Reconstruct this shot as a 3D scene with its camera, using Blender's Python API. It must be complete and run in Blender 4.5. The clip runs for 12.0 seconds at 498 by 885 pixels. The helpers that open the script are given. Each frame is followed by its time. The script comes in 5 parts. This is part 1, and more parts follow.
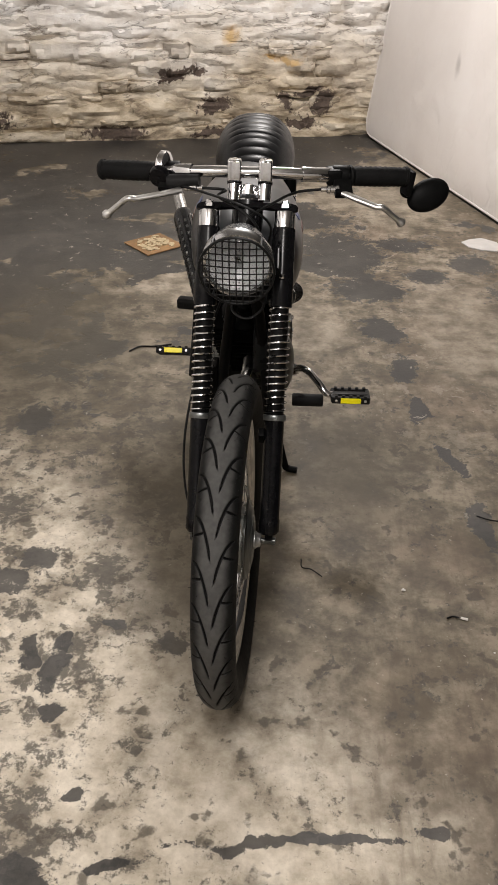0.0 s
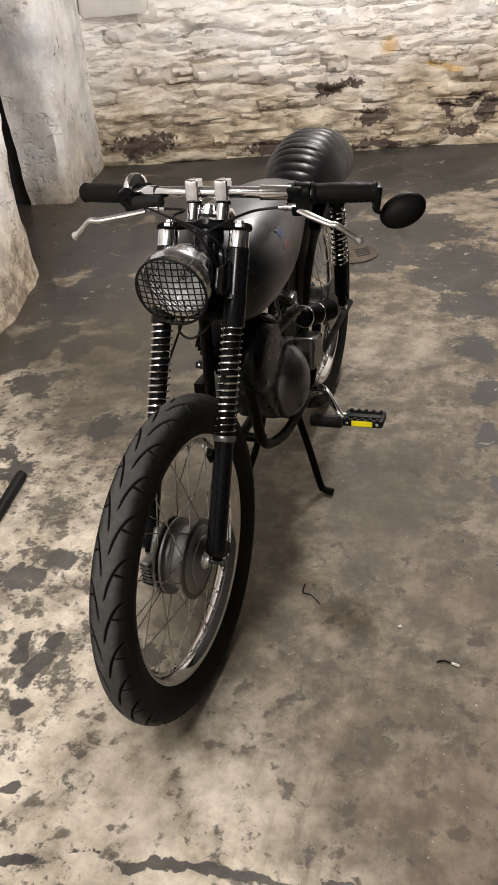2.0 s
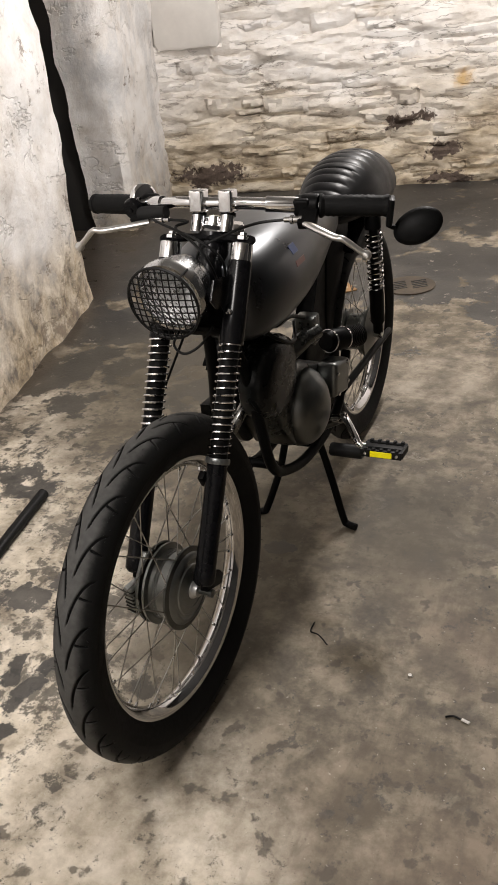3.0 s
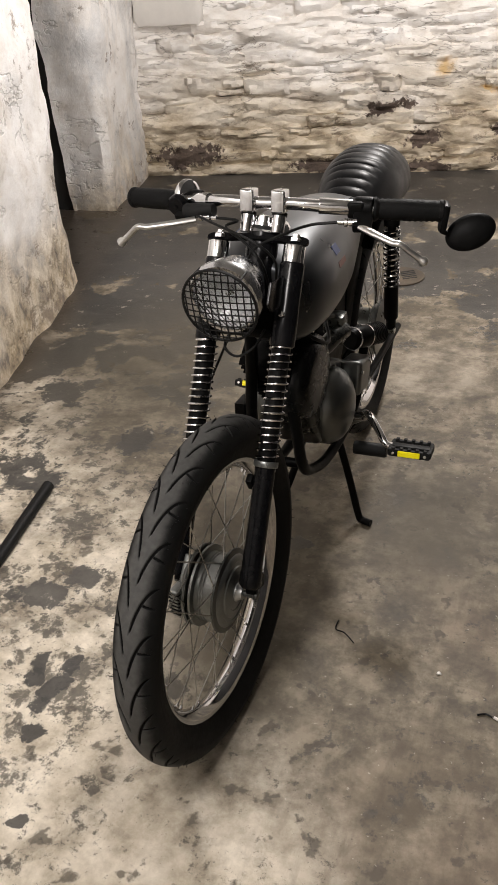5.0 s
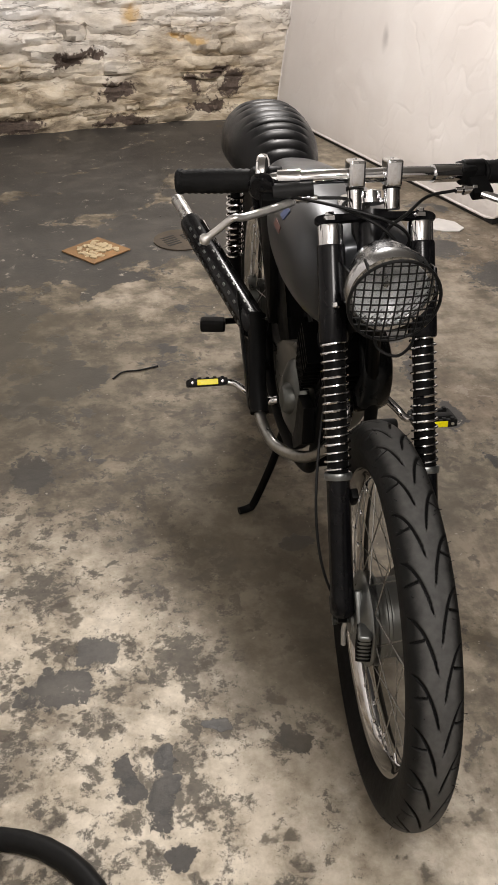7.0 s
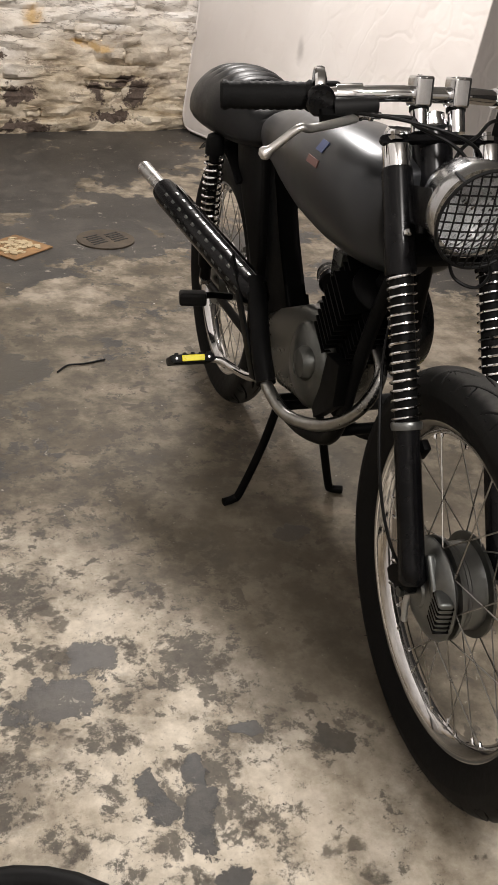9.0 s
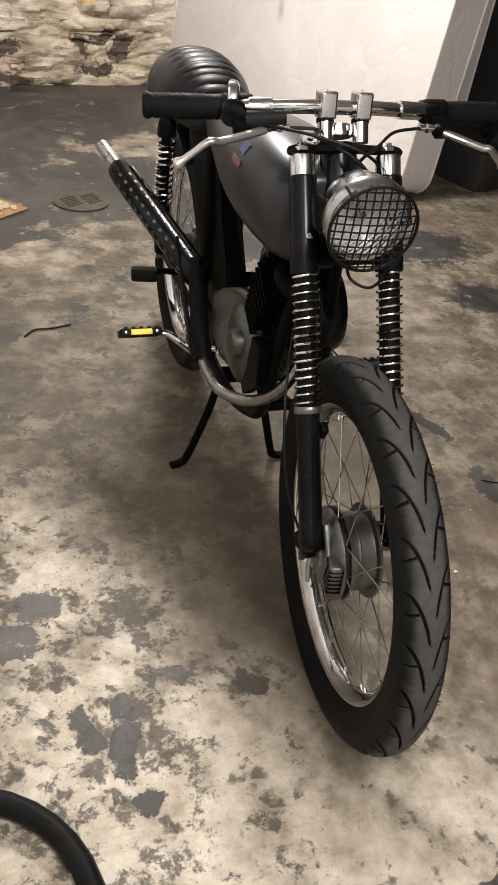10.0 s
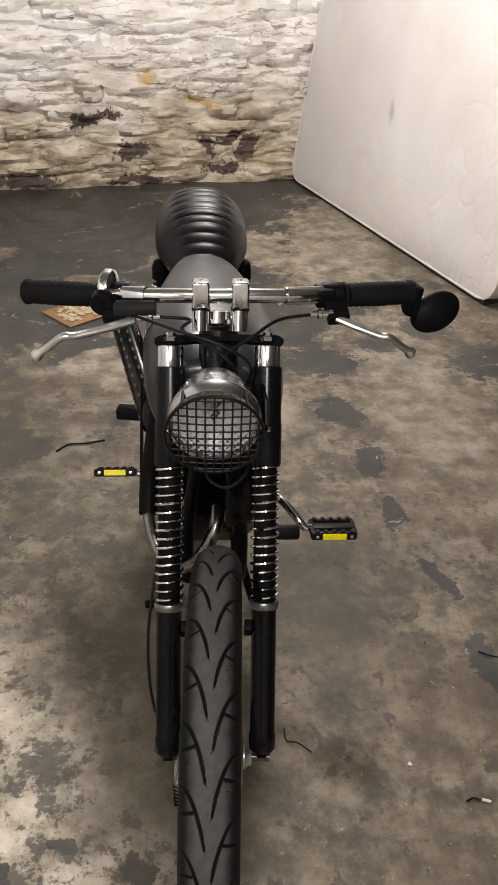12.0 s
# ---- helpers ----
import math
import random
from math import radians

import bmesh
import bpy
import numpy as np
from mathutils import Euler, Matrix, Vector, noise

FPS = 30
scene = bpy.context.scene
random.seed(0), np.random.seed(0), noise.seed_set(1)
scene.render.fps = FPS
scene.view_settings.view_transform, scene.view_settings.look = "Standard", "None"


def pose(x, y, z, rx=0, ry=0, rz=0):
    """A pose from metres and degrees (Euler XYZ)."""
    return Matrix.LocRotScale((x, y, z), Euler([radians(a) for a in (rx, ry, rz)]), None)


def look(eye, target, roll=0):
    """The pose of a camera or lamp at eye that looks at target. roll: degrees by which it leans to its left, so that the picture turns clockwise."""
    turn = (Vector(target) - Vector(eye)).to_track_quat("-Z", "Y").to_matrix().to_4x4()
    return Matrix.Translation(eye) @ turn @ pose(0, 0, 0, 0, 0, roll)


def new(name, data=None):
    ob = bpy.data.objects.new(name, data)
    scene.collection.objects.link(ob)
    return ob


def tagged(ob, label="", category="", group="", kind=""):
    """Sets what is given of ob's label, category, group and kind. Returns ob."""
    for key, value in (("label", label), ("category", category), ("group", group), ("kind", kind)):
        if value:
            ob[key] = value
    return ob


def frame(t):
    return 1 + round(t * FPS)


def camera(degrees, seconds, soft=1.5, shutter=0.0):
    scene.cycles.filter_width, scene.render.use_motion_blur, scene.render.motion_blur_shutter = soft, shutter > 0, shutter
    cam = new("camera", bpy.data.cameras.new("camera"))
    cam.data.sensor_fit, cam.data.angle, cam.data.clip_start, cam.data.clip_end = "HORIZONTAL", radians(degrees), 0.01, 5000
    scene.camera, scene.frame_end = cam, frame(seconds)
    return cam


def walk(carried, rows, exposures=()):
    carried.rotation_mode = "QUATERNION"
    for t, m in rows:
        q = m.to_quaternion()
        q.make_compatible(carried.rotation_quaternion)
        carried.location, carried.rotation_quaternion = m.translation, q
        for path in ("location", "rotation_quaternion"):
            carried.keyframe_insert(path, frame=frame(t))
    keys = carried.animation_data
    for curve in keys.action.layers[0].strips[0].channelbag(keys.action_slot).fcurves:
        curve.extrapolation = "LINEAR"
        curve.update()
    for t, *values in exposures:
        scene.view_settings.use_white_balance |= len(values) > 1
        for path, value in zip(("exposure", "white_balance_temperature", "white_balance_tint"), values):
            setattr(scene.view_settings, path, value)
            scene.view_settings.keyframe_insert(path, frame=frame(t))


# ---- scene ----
cam = camera(32.7, 12.0)
METRES, EYE, TILT, LEAN, TURN = 3.072, 1.412, -34.0, 0.0, 0.0
PATH = [
    (0, (0.076, -1.289, 1.435), (0.011, 0.368, 0.317), 0.8),
    (0.5, (0.242, -1.252, 1.427), (-0.034, 0.393, 0.323), -2.5),
    (1, (0.353, -1.252, 1.415), (-0.021, 0.381, 0.324), -4.8),
    (1.5, (0.517, -1.193, 1.416), (-0.056, 0.375, 0.314), -4.5),
    (2, (0.595, -1.173, 1.423), (0.010, 0.406, 0.345), -6.2),
    (2.5, (0.670, -1.085, 1.375), (0.015, 0.500, 0.346), -5.6),
    (3, (0.712, -1.057, 1.339), (-0.056, 0.503, 0.350), -6.6),
    (3.2, (0.707, -1.046, 1.338), (-0.082, 0.507, 0.356), -6.8),
    (4.8, (0.627, -1.088, 1.374), (-0.105, 0.464, 0.346), -5.3),
    (5, (0.532, -1.095, 1.388), (-0.113, 0.485, 0.345), -3.9),
    (5.5, (0.263, -1.119, 1.404), (-0.113, 0.527, 0.332), -0.8),
    (6, (0.060, -1.016, 1.385), (-0.088, 0.650, 0.289), 0.5),
    (6.5, (-0.173, -0.940, 1.382), (-0.100, 0.710, 0.255), 1.3),
    (7, (-0.375, -0.938, 1.374), (-0.134, 0.681, 0.224), 0.7),
    (7.5, (-0.471, -0.876, 1.337), (-0.092, 0.739, 0.220), 0.8),
    (7.7, (-0.509, -0.843, 1.315), (-0.091, 0.786, 0.232), 0.7),
    (9.3, (-0.632, -0.814, 1.142), (-0.059, 0.789, 0.092), 6.0),
    (9.5, (-0.605, -0.834, 1.166), (-0.032, 0.727, 0.055), 6.7),
    (10, (-0.540, -0.938, 1.285), (0.007, 0.599, 0.128), 6.7),
    (10.5, (-0.445, -0.991, 1.394), (0.046, 0.587, 0.267), 5.2),
    (11, (-0.263, -0.979, 1.433), (0.045, 0.660, 0.329), 3.4),
    (11.5, (-0.088, -0.973, 1.450), (0.062, 0.700, 0.365), 2.7),
    (12, (-0.033, -0.848, 1.455), (0.094, 0.836, 0.382), 1.9),
]
walk(cam, [(t, look(eye, target, roll)) for t, eye, target, roll in PATH],
     [(0, -0.05), (0.5, 0.14), (1, 0.15), (2.5, 0.12), (3.2, 0.08), (4.8, 0.10), (5.5, 0.08), (6.5, 0.02), (7.5, -0.02), (9.5, 0.0), (10, 0.24), (10.5, 0.08), (11, -0.18), (11.5, -0.10), (12, -0.07)])

# ---- light ----
world = bpy.data.worlds.new("world")
scene.world = world
world.use_nodes = True
world.node_tree.nodes["Background"].inputs[0].default_value = (0.9, 0.95, 1.0, 1)
world.node_tree.nodes["Background"].inputs[1].default_value = 0.065


def ceiling_bulb(name, x, y, z, watts, colour, radius):
    data = bpy.data.lights.new(name, "POINT")
    data.energy, data.color, data.shadow_soft_size = watts, colour, radius
    ob = new(name, data)
    ob.location = (x, y, z)
    return ob


WARM = (1.0, 0.95, 0.92)
ceiling_bulb("ceiling_bulb_main", 0.15, 2.35, 2.26, 172, WARM, 0.17)
ceiling_bulb("ceiling_bulb_near", -0.05, -1.10, 2.26, 110, WARM, 0.2)
scene.view_settings.exposure = 0.0


# ---- materials ----
class Nodes:
    """Short names for the nodes of one material."""

    def __init__(self, name, rough=0.6, metal=0.0, colour=(0.5, 0.5, 0.5)):
        self.mat = bpy.data.materials.new(name)
        self.mat.use_nodes = True
        self.tree = self.mat.node_tree
        self.bsdf = self.tree.nodes["Principled BSDF"]
        self.set("Roughness", rough)
        self.set("Metallic", metal)
        self.set("Base Color", (*colour, 1))

    def set(self, key, value):
        slot = self.bsdf.inputs[key]
        if isinstance(value, bpy.types.NodeSocket):
            self.tree.links.new(value, slot)
        else:
            slot.default_value = value

    def node(self, kind, **inputs):
        n = self.tree.nodes.new(kind)
        for key, value in inputs.items():
            slot = n.inputs[int(key[1:])] if key[0] == "i" and key[1:].isdigit() else n.inputs[key.replace("_", " ")]
            if isinstance(value, bpy.types.NodeSocket):
                self.tree.links.new(value, slot)
            else:
                slot.default_value = value
        return n

    def position(self):
        return self.tree.nodes.new("ShaderNodeNewGeometry").outputs["Position"]

    def object_space(self):
        return self.tree.nodes.new("ShaderNodeTexCoord").outputs["Object"]

    def stretch(self, v, sx, sy, sz, rz=0.0):
        n = self.node("ShaderNodeMapping", Vector=v)
        n.inputs["Scale"].default_value = (sx, sy, sz)
        n.inputs["Rotation"].default_value = (0, 0, rz)
        return n.outputs[0]

    def noise(self, v, scale, detail=4.0, rough=0.55, distort=0.0):
        n = self.node("ShaderNodeTexNoise", Vector=v, Scale=scale, Detail=detail, Roughness=rough, Distortion=distort)
        return n.outputs["Fac"]

    def noise_vector(self, v, scale, detail=3.0):
        return self.node("ShaderNodeTexNoise", Vector=v, Scale=scale, Detail=detail).outputs["Color"]

    def math(self, op, a, b=0.0, c=0.0, clamp=False):
        n = self.node("ShaderNodeMath", i0=a, i1=b, i2=c)
        n.operation, n.use_clamp = op, clamp
        return n.outputs[0]

    def step(self, v, low, high):
        n = self.node("ShaderNodeMapRange", Value=v)
        n.inputs["From Min"].default_value, n.inputs["From Max"].default_value = low, high
        n.interpolation_type = "SMOOTHSTEP"
        return n.outputs[0]

    def ramp(self, v, *stops):
        n = self.node("ShaderNodeValToRGB", Fac=v)
        while len(n.color_ramp.elements) < len(stops):
            n.color_ramp.elements.new(0.5)
        for e, (p, c) in zip(n.color_ramp.elements, stops):
            e.position, e.color = p, (*c, 1)
        return n.outputs[0]

    def mix(self, fac, a, b, kind="MIX"):
        n = self.tree.nodes.new("ShaderNodeMix")
        n.data_type, n.blend_type = "RGBA", kind
        for slot, value in ((n.inputs[0], fac), (n.inputs[6], a), (n.inputs[7], b)):
            if isinstance(value, bpy.types.NodeSocket):
                self.tree.links.new(value, slot)
            else:
                slot.default_value = (*value, 1) if isinstance(value, tuple) else value
        return n.outputs[2]

    def bump(self, height, strength=0.3, distance=0.01, below=None):
        n = self.node("ShaderNodeBump", Height=height, Strength=strength, Distance=distance)
        if below is not None:
            self.tree.links.new(below, n.inputs["Normal"])
        self.set("Normal", n.outputs[0])
        return n.outputs[0]

    def split(self, v):
        return self.node("ShaderNodeSeparateXYZ", i0=v).outputs

    def warp(self, v, scale, amount, detail=4.0):
        w = self.node("ShaderNodeVectorMath", i0=self.noise_vector(v, scale, detail), i1=(0.5, 0.5, 0.5))
        w.operation = "SUBTRACT"
        k = self.node("ShaderNodeVectorMath", i0=w.outputs[0])
        k.operation = "SCALE"
        k.inputs["Scale"].default_value = amount
        a = self.node("ShaderNodeVectorMath", i0=v, i1=k.outputs[0])
        return a.outputs[0]

    def blobs(self, v, spots):
        """The least distance to any of some ellipses (a, b, half, half, degrees), in their own radii, for a vector whose z is dropped."""
        best = None
        for a, b, ra, rb, deg in spots:
            m = self.node("ShaderNodeMapping", Vector=v)
            m.vector_type = "TEXTURE"
            m.inputs["Location"].default_value = (a, b, 0)
            m.inputs["Rotation"].default_value = (0, 0, radians(deg))
            m.inputs["Scale"].default_value = (ra, rb, 1e6)
            d = self.node("ShaderNodeVectorMath", i0=m.outputs[0])
            d.operation = "LENGTH"
            best = d.outputs["Value"] if best is None else self.math("MINIMUM", best, d.outputs["Value"])
        return best


def plain(name, colour, rough, metal=0.0, grain=0.12, scale=60.0, bump=0.0, coat=0.0, gloss=0.5):
    """A paint, rubber or metal with worn patches in colour and gloss."""
    n = Nodes(name, rough, metal)
    v = n.object_space()
    big, fine = n.noise(v, scale * 0.12, 3), n.noise(v, scale, 5)
    f = n.math("ADD", n.math("MULTIPLY", big, 0.6), n.math("MULTIPLY", fine, 0.4))
    dark = tuple(c * (1 - 2 * grain) for c in colour)
    lit = tuple(min(1, c * (1 + 2 * grain)) for c in colour)
    n.set("Base Color", n.ramp(f, (0.3, dark), (0.7, lit)))
    r = n.node("ShaderNodeMapRange", Value=f)
    r.inputs["From Min"].default_value, r.inputs["From Max"].default_value = 0.3, 0.7
    r.inputs["To Min"].default_value, r.inputs["To Max"].default_value = max(0.02, rough * 0.75), min(1, rough * 1.3)
    n.set("Roughness", r.outputs[0])
    n.set("Specular IOR Level", gloss)
    if bump:
        n.bump(fine, bump, 0.002)
    if coat:
        n.set("Coat Weight", coat)
        n.set("Coat Roughness", 0.12)
    return n.mat


CHROME = plain("chrome", (0.62, 0.62, 0.625), 0.07, 1.0, 0.06, 40)
POLISHED = plain("polished_alloy", (0.66, 0.65, 0.63), 0.26, 1.0, 0.08, 60, 0.05)
ALLOY = plain("cast_alloy", (0.40, 0.40, 0.39), 0.42, 0.9, 0.12, 90, 0.12)
LEVER = plain("brushed_alloy", (0.55, 0.54, 0.52), 0.36, 0.95, 0.08, 120, 0.08)
HUB = plain("grey_hub_alloy", (0.175, 0.182, 0.177), 0.34, 0.85, 0.12, 70, 0.1)
SPOKE = plain("dull_spoke_steel", (0.34, 0.33, 0.31), 0.30, 1.0, 0.25, 30, 0.0)
DOME = plain("worn_cast_alloy", (0.135, 0.139, 0.134), 0.36, 0.9, 0.07, 45, 0.06)
COWL = plain("black_cowl_enamel", (0.006, 0.0065, 0.0065), 0.26, 0.0, 0.25, 40, 0.0, gloss=0.16)
COVER = plain("oily_alloy", (0.082, 0.085, 0.080), 0.30, 0.8, 0.2, 50, 0.1)
BLACK = plain("black_paint", (0.004, 0.004, 0.0045), 0.20, 0.0, 0.25, 50, 0.0, gloss=0.15)
SATIN = plain("satin_black", (0.0035, 0.0035, 0.0035), 0.44, 0.0, 0.25, 60, 0.05, gloss=0.06)
RUBBER = plain("black_rubber", (0.010, 0.010, 0.010), 0.5, 0.0, 0.2, 120, 0.15, gloss=0.12)
GRIP = plain("grip_rubber", (0.007, 0.007, 0.007), 0.6, 0.0, 0.2, 300, 0.3, gloss=0.07)
TANK = plain("grey_tank_paint", (0.048, 0.0505, 0.054), 0.34, 0.72, 0.03, 14, 0.0, gloss=0.4)
VINYL = plain("black_vinyl", (0.005, 0.005, 0.0055), 0.38, 0.0, 0.2, 260, 0.08, gloss=0.16)
WIRE = plain("black_wire", (0.006, 0.006, 0.006), 0.45, 0.0, 0.2, 80, gloss=0.15)
REFLECT = plain("yellow_reflector", (1.0, 0.86, 0.0), 0.3, 0.0, 0.03, 200, 0.2)
RED = plain("red_decal", (0.17, 0.075, 0.065), 0.45, 0.0, 0.1, 100)
BLUE = plain("blue_decal", (0.04, 0.065, 0.17), 0.45, 0.0, 0.1, 100)
LAMP_SHELL = plain("dulled_chrome", (0.46, 0.465, 0.47), 0.20, 1.0, 0.06, 30)
LAMP_SILVER = plain("lamp_reflector", (0.96, 0.96, 0.95), 0.26, 0.08, 0.03, 60)
SILVER = plain("silver_reflector", (0.9, 0.9, 0.88), 0.10, 1.0, 0.03, 60)


def tyre_material():
    n = Nodes("tyre_rubber", 0.6)
    v = n.object_space()
    f = n.math("ADD", n.math("MULTIPLY", n.noise(v, 9, 4), 0.5), n.math("MULTIPLY", n.noise(v, 90, 5), 0.5))
    x = n.math("ABSOLUTE", n.split(v)[0])
    worn = n.step(n.math("ADD", x, n.math("MULTIPLY", n.math("SUBTRACT", n.noise(v, 30, 5, 0.7), 0.5), 0.012)), 0.031, 0.015)
    rubber = n.ramp(f, (0.3, (0.0055, 0.0055, 0.0055)), (0.7, (0.011, 0.011, 0.0105)))
    dusty = n.ramp(f, (0.3, (0.044, 0.044, 0.0425)), (0.7, (0.082, 0.0805, 0.077)))
    c = n.mix(worn, rubber, dusty)
    # groove shade put into the colour: near black by depth below the crown
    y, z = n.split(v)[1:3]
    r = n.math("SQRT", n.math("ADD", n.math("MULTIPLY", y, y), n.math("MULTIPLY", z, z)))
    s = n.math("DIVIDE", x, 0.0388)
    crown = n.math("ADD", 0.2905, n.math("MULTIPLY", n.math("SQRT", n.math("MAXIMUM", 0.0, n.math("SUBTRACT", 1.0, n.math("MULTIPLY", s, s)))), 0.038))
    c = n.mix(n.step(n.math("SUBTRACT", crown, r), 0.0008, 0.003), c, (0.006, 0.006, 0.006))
    n.set("Specular IOR Level", 0.09)
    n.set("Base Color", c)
    n.set("Roughness", n.ramp(f, (0.3, (0.5,) * 3), (0.7, (0.68,) * 3)))
    n.bump(n.noise(v, 160, 4), 0.15, 0.002)
    return n.mat


TYRE = tyre_material()


def floor_material():
    n = Nodes("worn_concrete", 0.7)
    p = n.position()
    x, y = n.split(p)[:2]
    ragged = n.warp(n.warp(p, 3.2, 0.16, 3), 22, 0.045, 6)
    fine, mid, big = n.noise(p, 60, 8, 0.72), n.noise(p, 9, 9, 0.68), n.noise(p, 1.5, 4)
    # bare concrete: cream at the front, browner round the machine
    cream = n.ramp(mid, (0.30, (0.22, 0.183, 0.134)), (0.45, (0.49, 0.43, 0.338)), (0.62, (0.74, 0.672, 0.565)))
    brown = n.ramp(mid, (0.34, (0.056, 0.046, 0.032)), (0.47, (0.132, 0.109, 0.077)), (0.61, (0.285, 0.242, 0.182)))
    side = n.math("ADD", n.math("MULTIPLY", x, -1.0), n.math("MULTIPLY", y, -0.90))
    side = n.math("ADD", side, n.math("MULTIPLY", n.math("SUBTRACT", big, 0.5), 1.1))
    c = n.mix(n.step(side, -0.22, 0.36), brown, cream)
    # a warmer, redder cast in the trodden floor to the side
    rosy = n.math("MULTIPLY", n.step(n.noise(p, 2.1, 5, 0.6), 0.42, 0.62), n.step(x, 0.1, 0.5))
    c = n.mix(n.math("MULTIPLY", rosy, 0.45), c, (0.175, 0.128, 0.092))
    # broad blurred stains, faint brush streaks, then round blotches of grime and small pits
    c = n.mix(n.math("MULTIPLY", n.step(n.noise(p, 3.6, 8, 0.70), 0.47, 0.64), 0.62), c, (0.095, 0.075, 0.049))
    c = n.mix(n.math("MULTIPLY", n.step(n.noise(n.warp(p, 5, 0.12, 3), 6.5, 7, 0.68), 0.55, 0.68), n.math("MULTIPLY", n.step(x, -0.35, 0.0), 0.5)), c, (0.33, 0.283, 0.215))
    streak = n.noise(n.stretch(p, 9.0, 1.6, 1, 0.10), 4.0, 6, 0.6)
    c = n.mix(n.math("MULTIPLY", n.math("MULTIPLY", n.step(streak, 0.50, 0.66), n.step(x, 0.0, 0.4)), 0.35), c, (0.085, 0.066, 0.047))
    left = n.math("MULTIPLY", n.step(n.math("ADD", x, n.math("MULTIPLY", big, 0.35)), 0.16, -0.14), n.step(y, 1.6, 0.7))
    lace = n.math("ADD", n.math("ADD", n.math("MULTIPLY", n.noise(ragged, 7, 8, 0.74), 0.5), n.math("MULTIPLY", n.noise(p, 26, 8, 0.76), 0.5)), n.math("MULTIPLY", left, 0.045))
    c = n.mix(n.math("MULTIPLY", n.step(lace, 0.545, 0.595), 0.85), c, n.ramp(fine, (0.35, (0.045, 0.041, 0.036)), (0.65, (0.10, 0.088, 0.070))))
    blotch = n.math("ADD", n.math("MULTIPLY", n.noise(n.warp(p, 14, 0.035, 4), 15, 3, 0.5), 0.8), n.math("MULTIPLY", n.noise(p, 60, 6, 0.7), 0.2))
    c = n.mix(n.math("MULTIPLY", n.step(blotch, 0.58, 0.64), 0.78), c, (0.075, 0.063, 0.048))
    c = n.mix(n.math("MULTIPLY", n.step(n.noise(p, 30, 8, 0.74), 0.60, 0.67), 0.65), c, (0.07, 0.060, 0.047))
    c = n.mix(n.math("MULTIPLY", n.step(n.noise(p, 95, 4, 0.6), 0.63, 0.70), 0.5), c, (0.08, 0.07, 0.058))
    c = n.mix(n.math("MULTIPLY", n.step(n.noise(p, 70, 4, 0.6), 0.66, 0.72), 0.4), c, (0.68, 0.63, 0.55))
    scuff = n.math("MULTIPLY", n.step(n.noise(ragged, 5.2, 9, 0.76), 0.565, 0.60), n.math("MULTIPLY", n.step(y, 0.5, 1.2), n.step(x, -0.45, 0.1)))
    c = n.mix(n.math("MULTIPLY", scuff, 0.6), c, (0.30, 0.262, 0.21))
    # what is left of the grey floor paint: more of it towards the back and the left wall, worn through in known places
    away = n.math("ADD", n.math("MULTIPLY", y, 0.105), n.math("MULTIPLY", x, -0.12))
    away = n.node("ShaderNodeMapRange", Value=away)
    away.inputs["From Min"].default_value, away.inputs["From Max"].default_value = 0.05, 0.34
    away.inputs["To Min"].default_value, away.inputs["To Max"].default_value = -0.22, 0.11
    bare = n.step(n.math("ADD", n.blobs(n.warp(p, 3.0, 0.35, 5), FLOOR_BARE), n.math("MULTIPLY", n.math("SUBTRACT", n.noise(p, 7, 6, 0.7), 0.5), 1.6)), 1.25, 0.55)
    c = n.mix(n.math("MULTIPLY", bare, 0.5), c, n.ramp(mid, (0.36, (0.14, 0.115, 0.083)), (0.5, (0.31, 0.266, 0.205)), (0.62, (0.44, 0.385, 0.31))))
    pn = n.math("SUBTRACT", n.math("ADD", n.noise(ragged, 2.6, 8, 0.66), away.outputs[0]), n.math("MULTIPLY", bare, 0.17))
    paint = n.step(pn, 0.50, 0.525)
    spots = n.blobs(ragged, FLOOR_SPOTS)
    eaten = n.math("ADD", spots, n.math("MULTIPLY", n.math("SUBTRACT", n.noise(p, 26, 9, 0.76), 0.5), 3.2))
    paint = n.math("MAXIMUM", paint, n.step(eaten, 1.06, 0.94))
    grey = n.ramp(n.math("ADD", n.math("MULTIPLY", mid, 0.5), n.math("MULTIPLY", big, 0.5)), (0.36, (0.019, 0.0185, 0.018)), (0.5, (0.040, 0.0385, 0.0365)), (0.64, (0.085, 0.078, 0.070)))
    c = n.mix(n.math("MULTIPLY", paint, 0.94), c, grey)
    # chips in the paint down to pale concrete
    chips = n.step(n.noise(ragged, 19, 7, 0.74), 0.62, 0.65)
    c = n.mix(n.math("MULTIPLY", chips, n.math("MULTIPLY", paint, 0.8)), c, (0.36, 0.325, 0.275))
    # damp along the foot of the left wall
    wet = n.math("ADD", n.math("MULTIPLY", x, -1.0), n.math("MULTIPLY", y, -0.28))
    wet = n.math("MULTIPLY", n.step(n.math("ADD", wet, n.math("MULTIPLY", n.math("SUBTRACT", n.noise(p, 6, 6, 0.7), 0.5), 0.25)), 0.84, 1.02), n.step(y, 0.7, 1.2))
    c = n.mix(n.math("MULTIPLY", wet, 0.7), c, (0.045, 0.033, 0.022))
    # oil and the machine's soft shade painted beside it, plus dark dirt further left
    oil_shade = n.blobs(n.warp(p, 4, 0.25), [(-0.12, 0.45, 0.24, 0.85, 10), (0.28, 0.75, 0.22, 0.35, 0), (-0.82, 1.50, 0.50, 0.75, 10)])
    c = n.mix(n.math("MULTIPLY", n.step(oil_shade, 1.25, 0.2), 0.68), c, (0.064, 0.053, 0.035))
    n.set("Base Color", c)
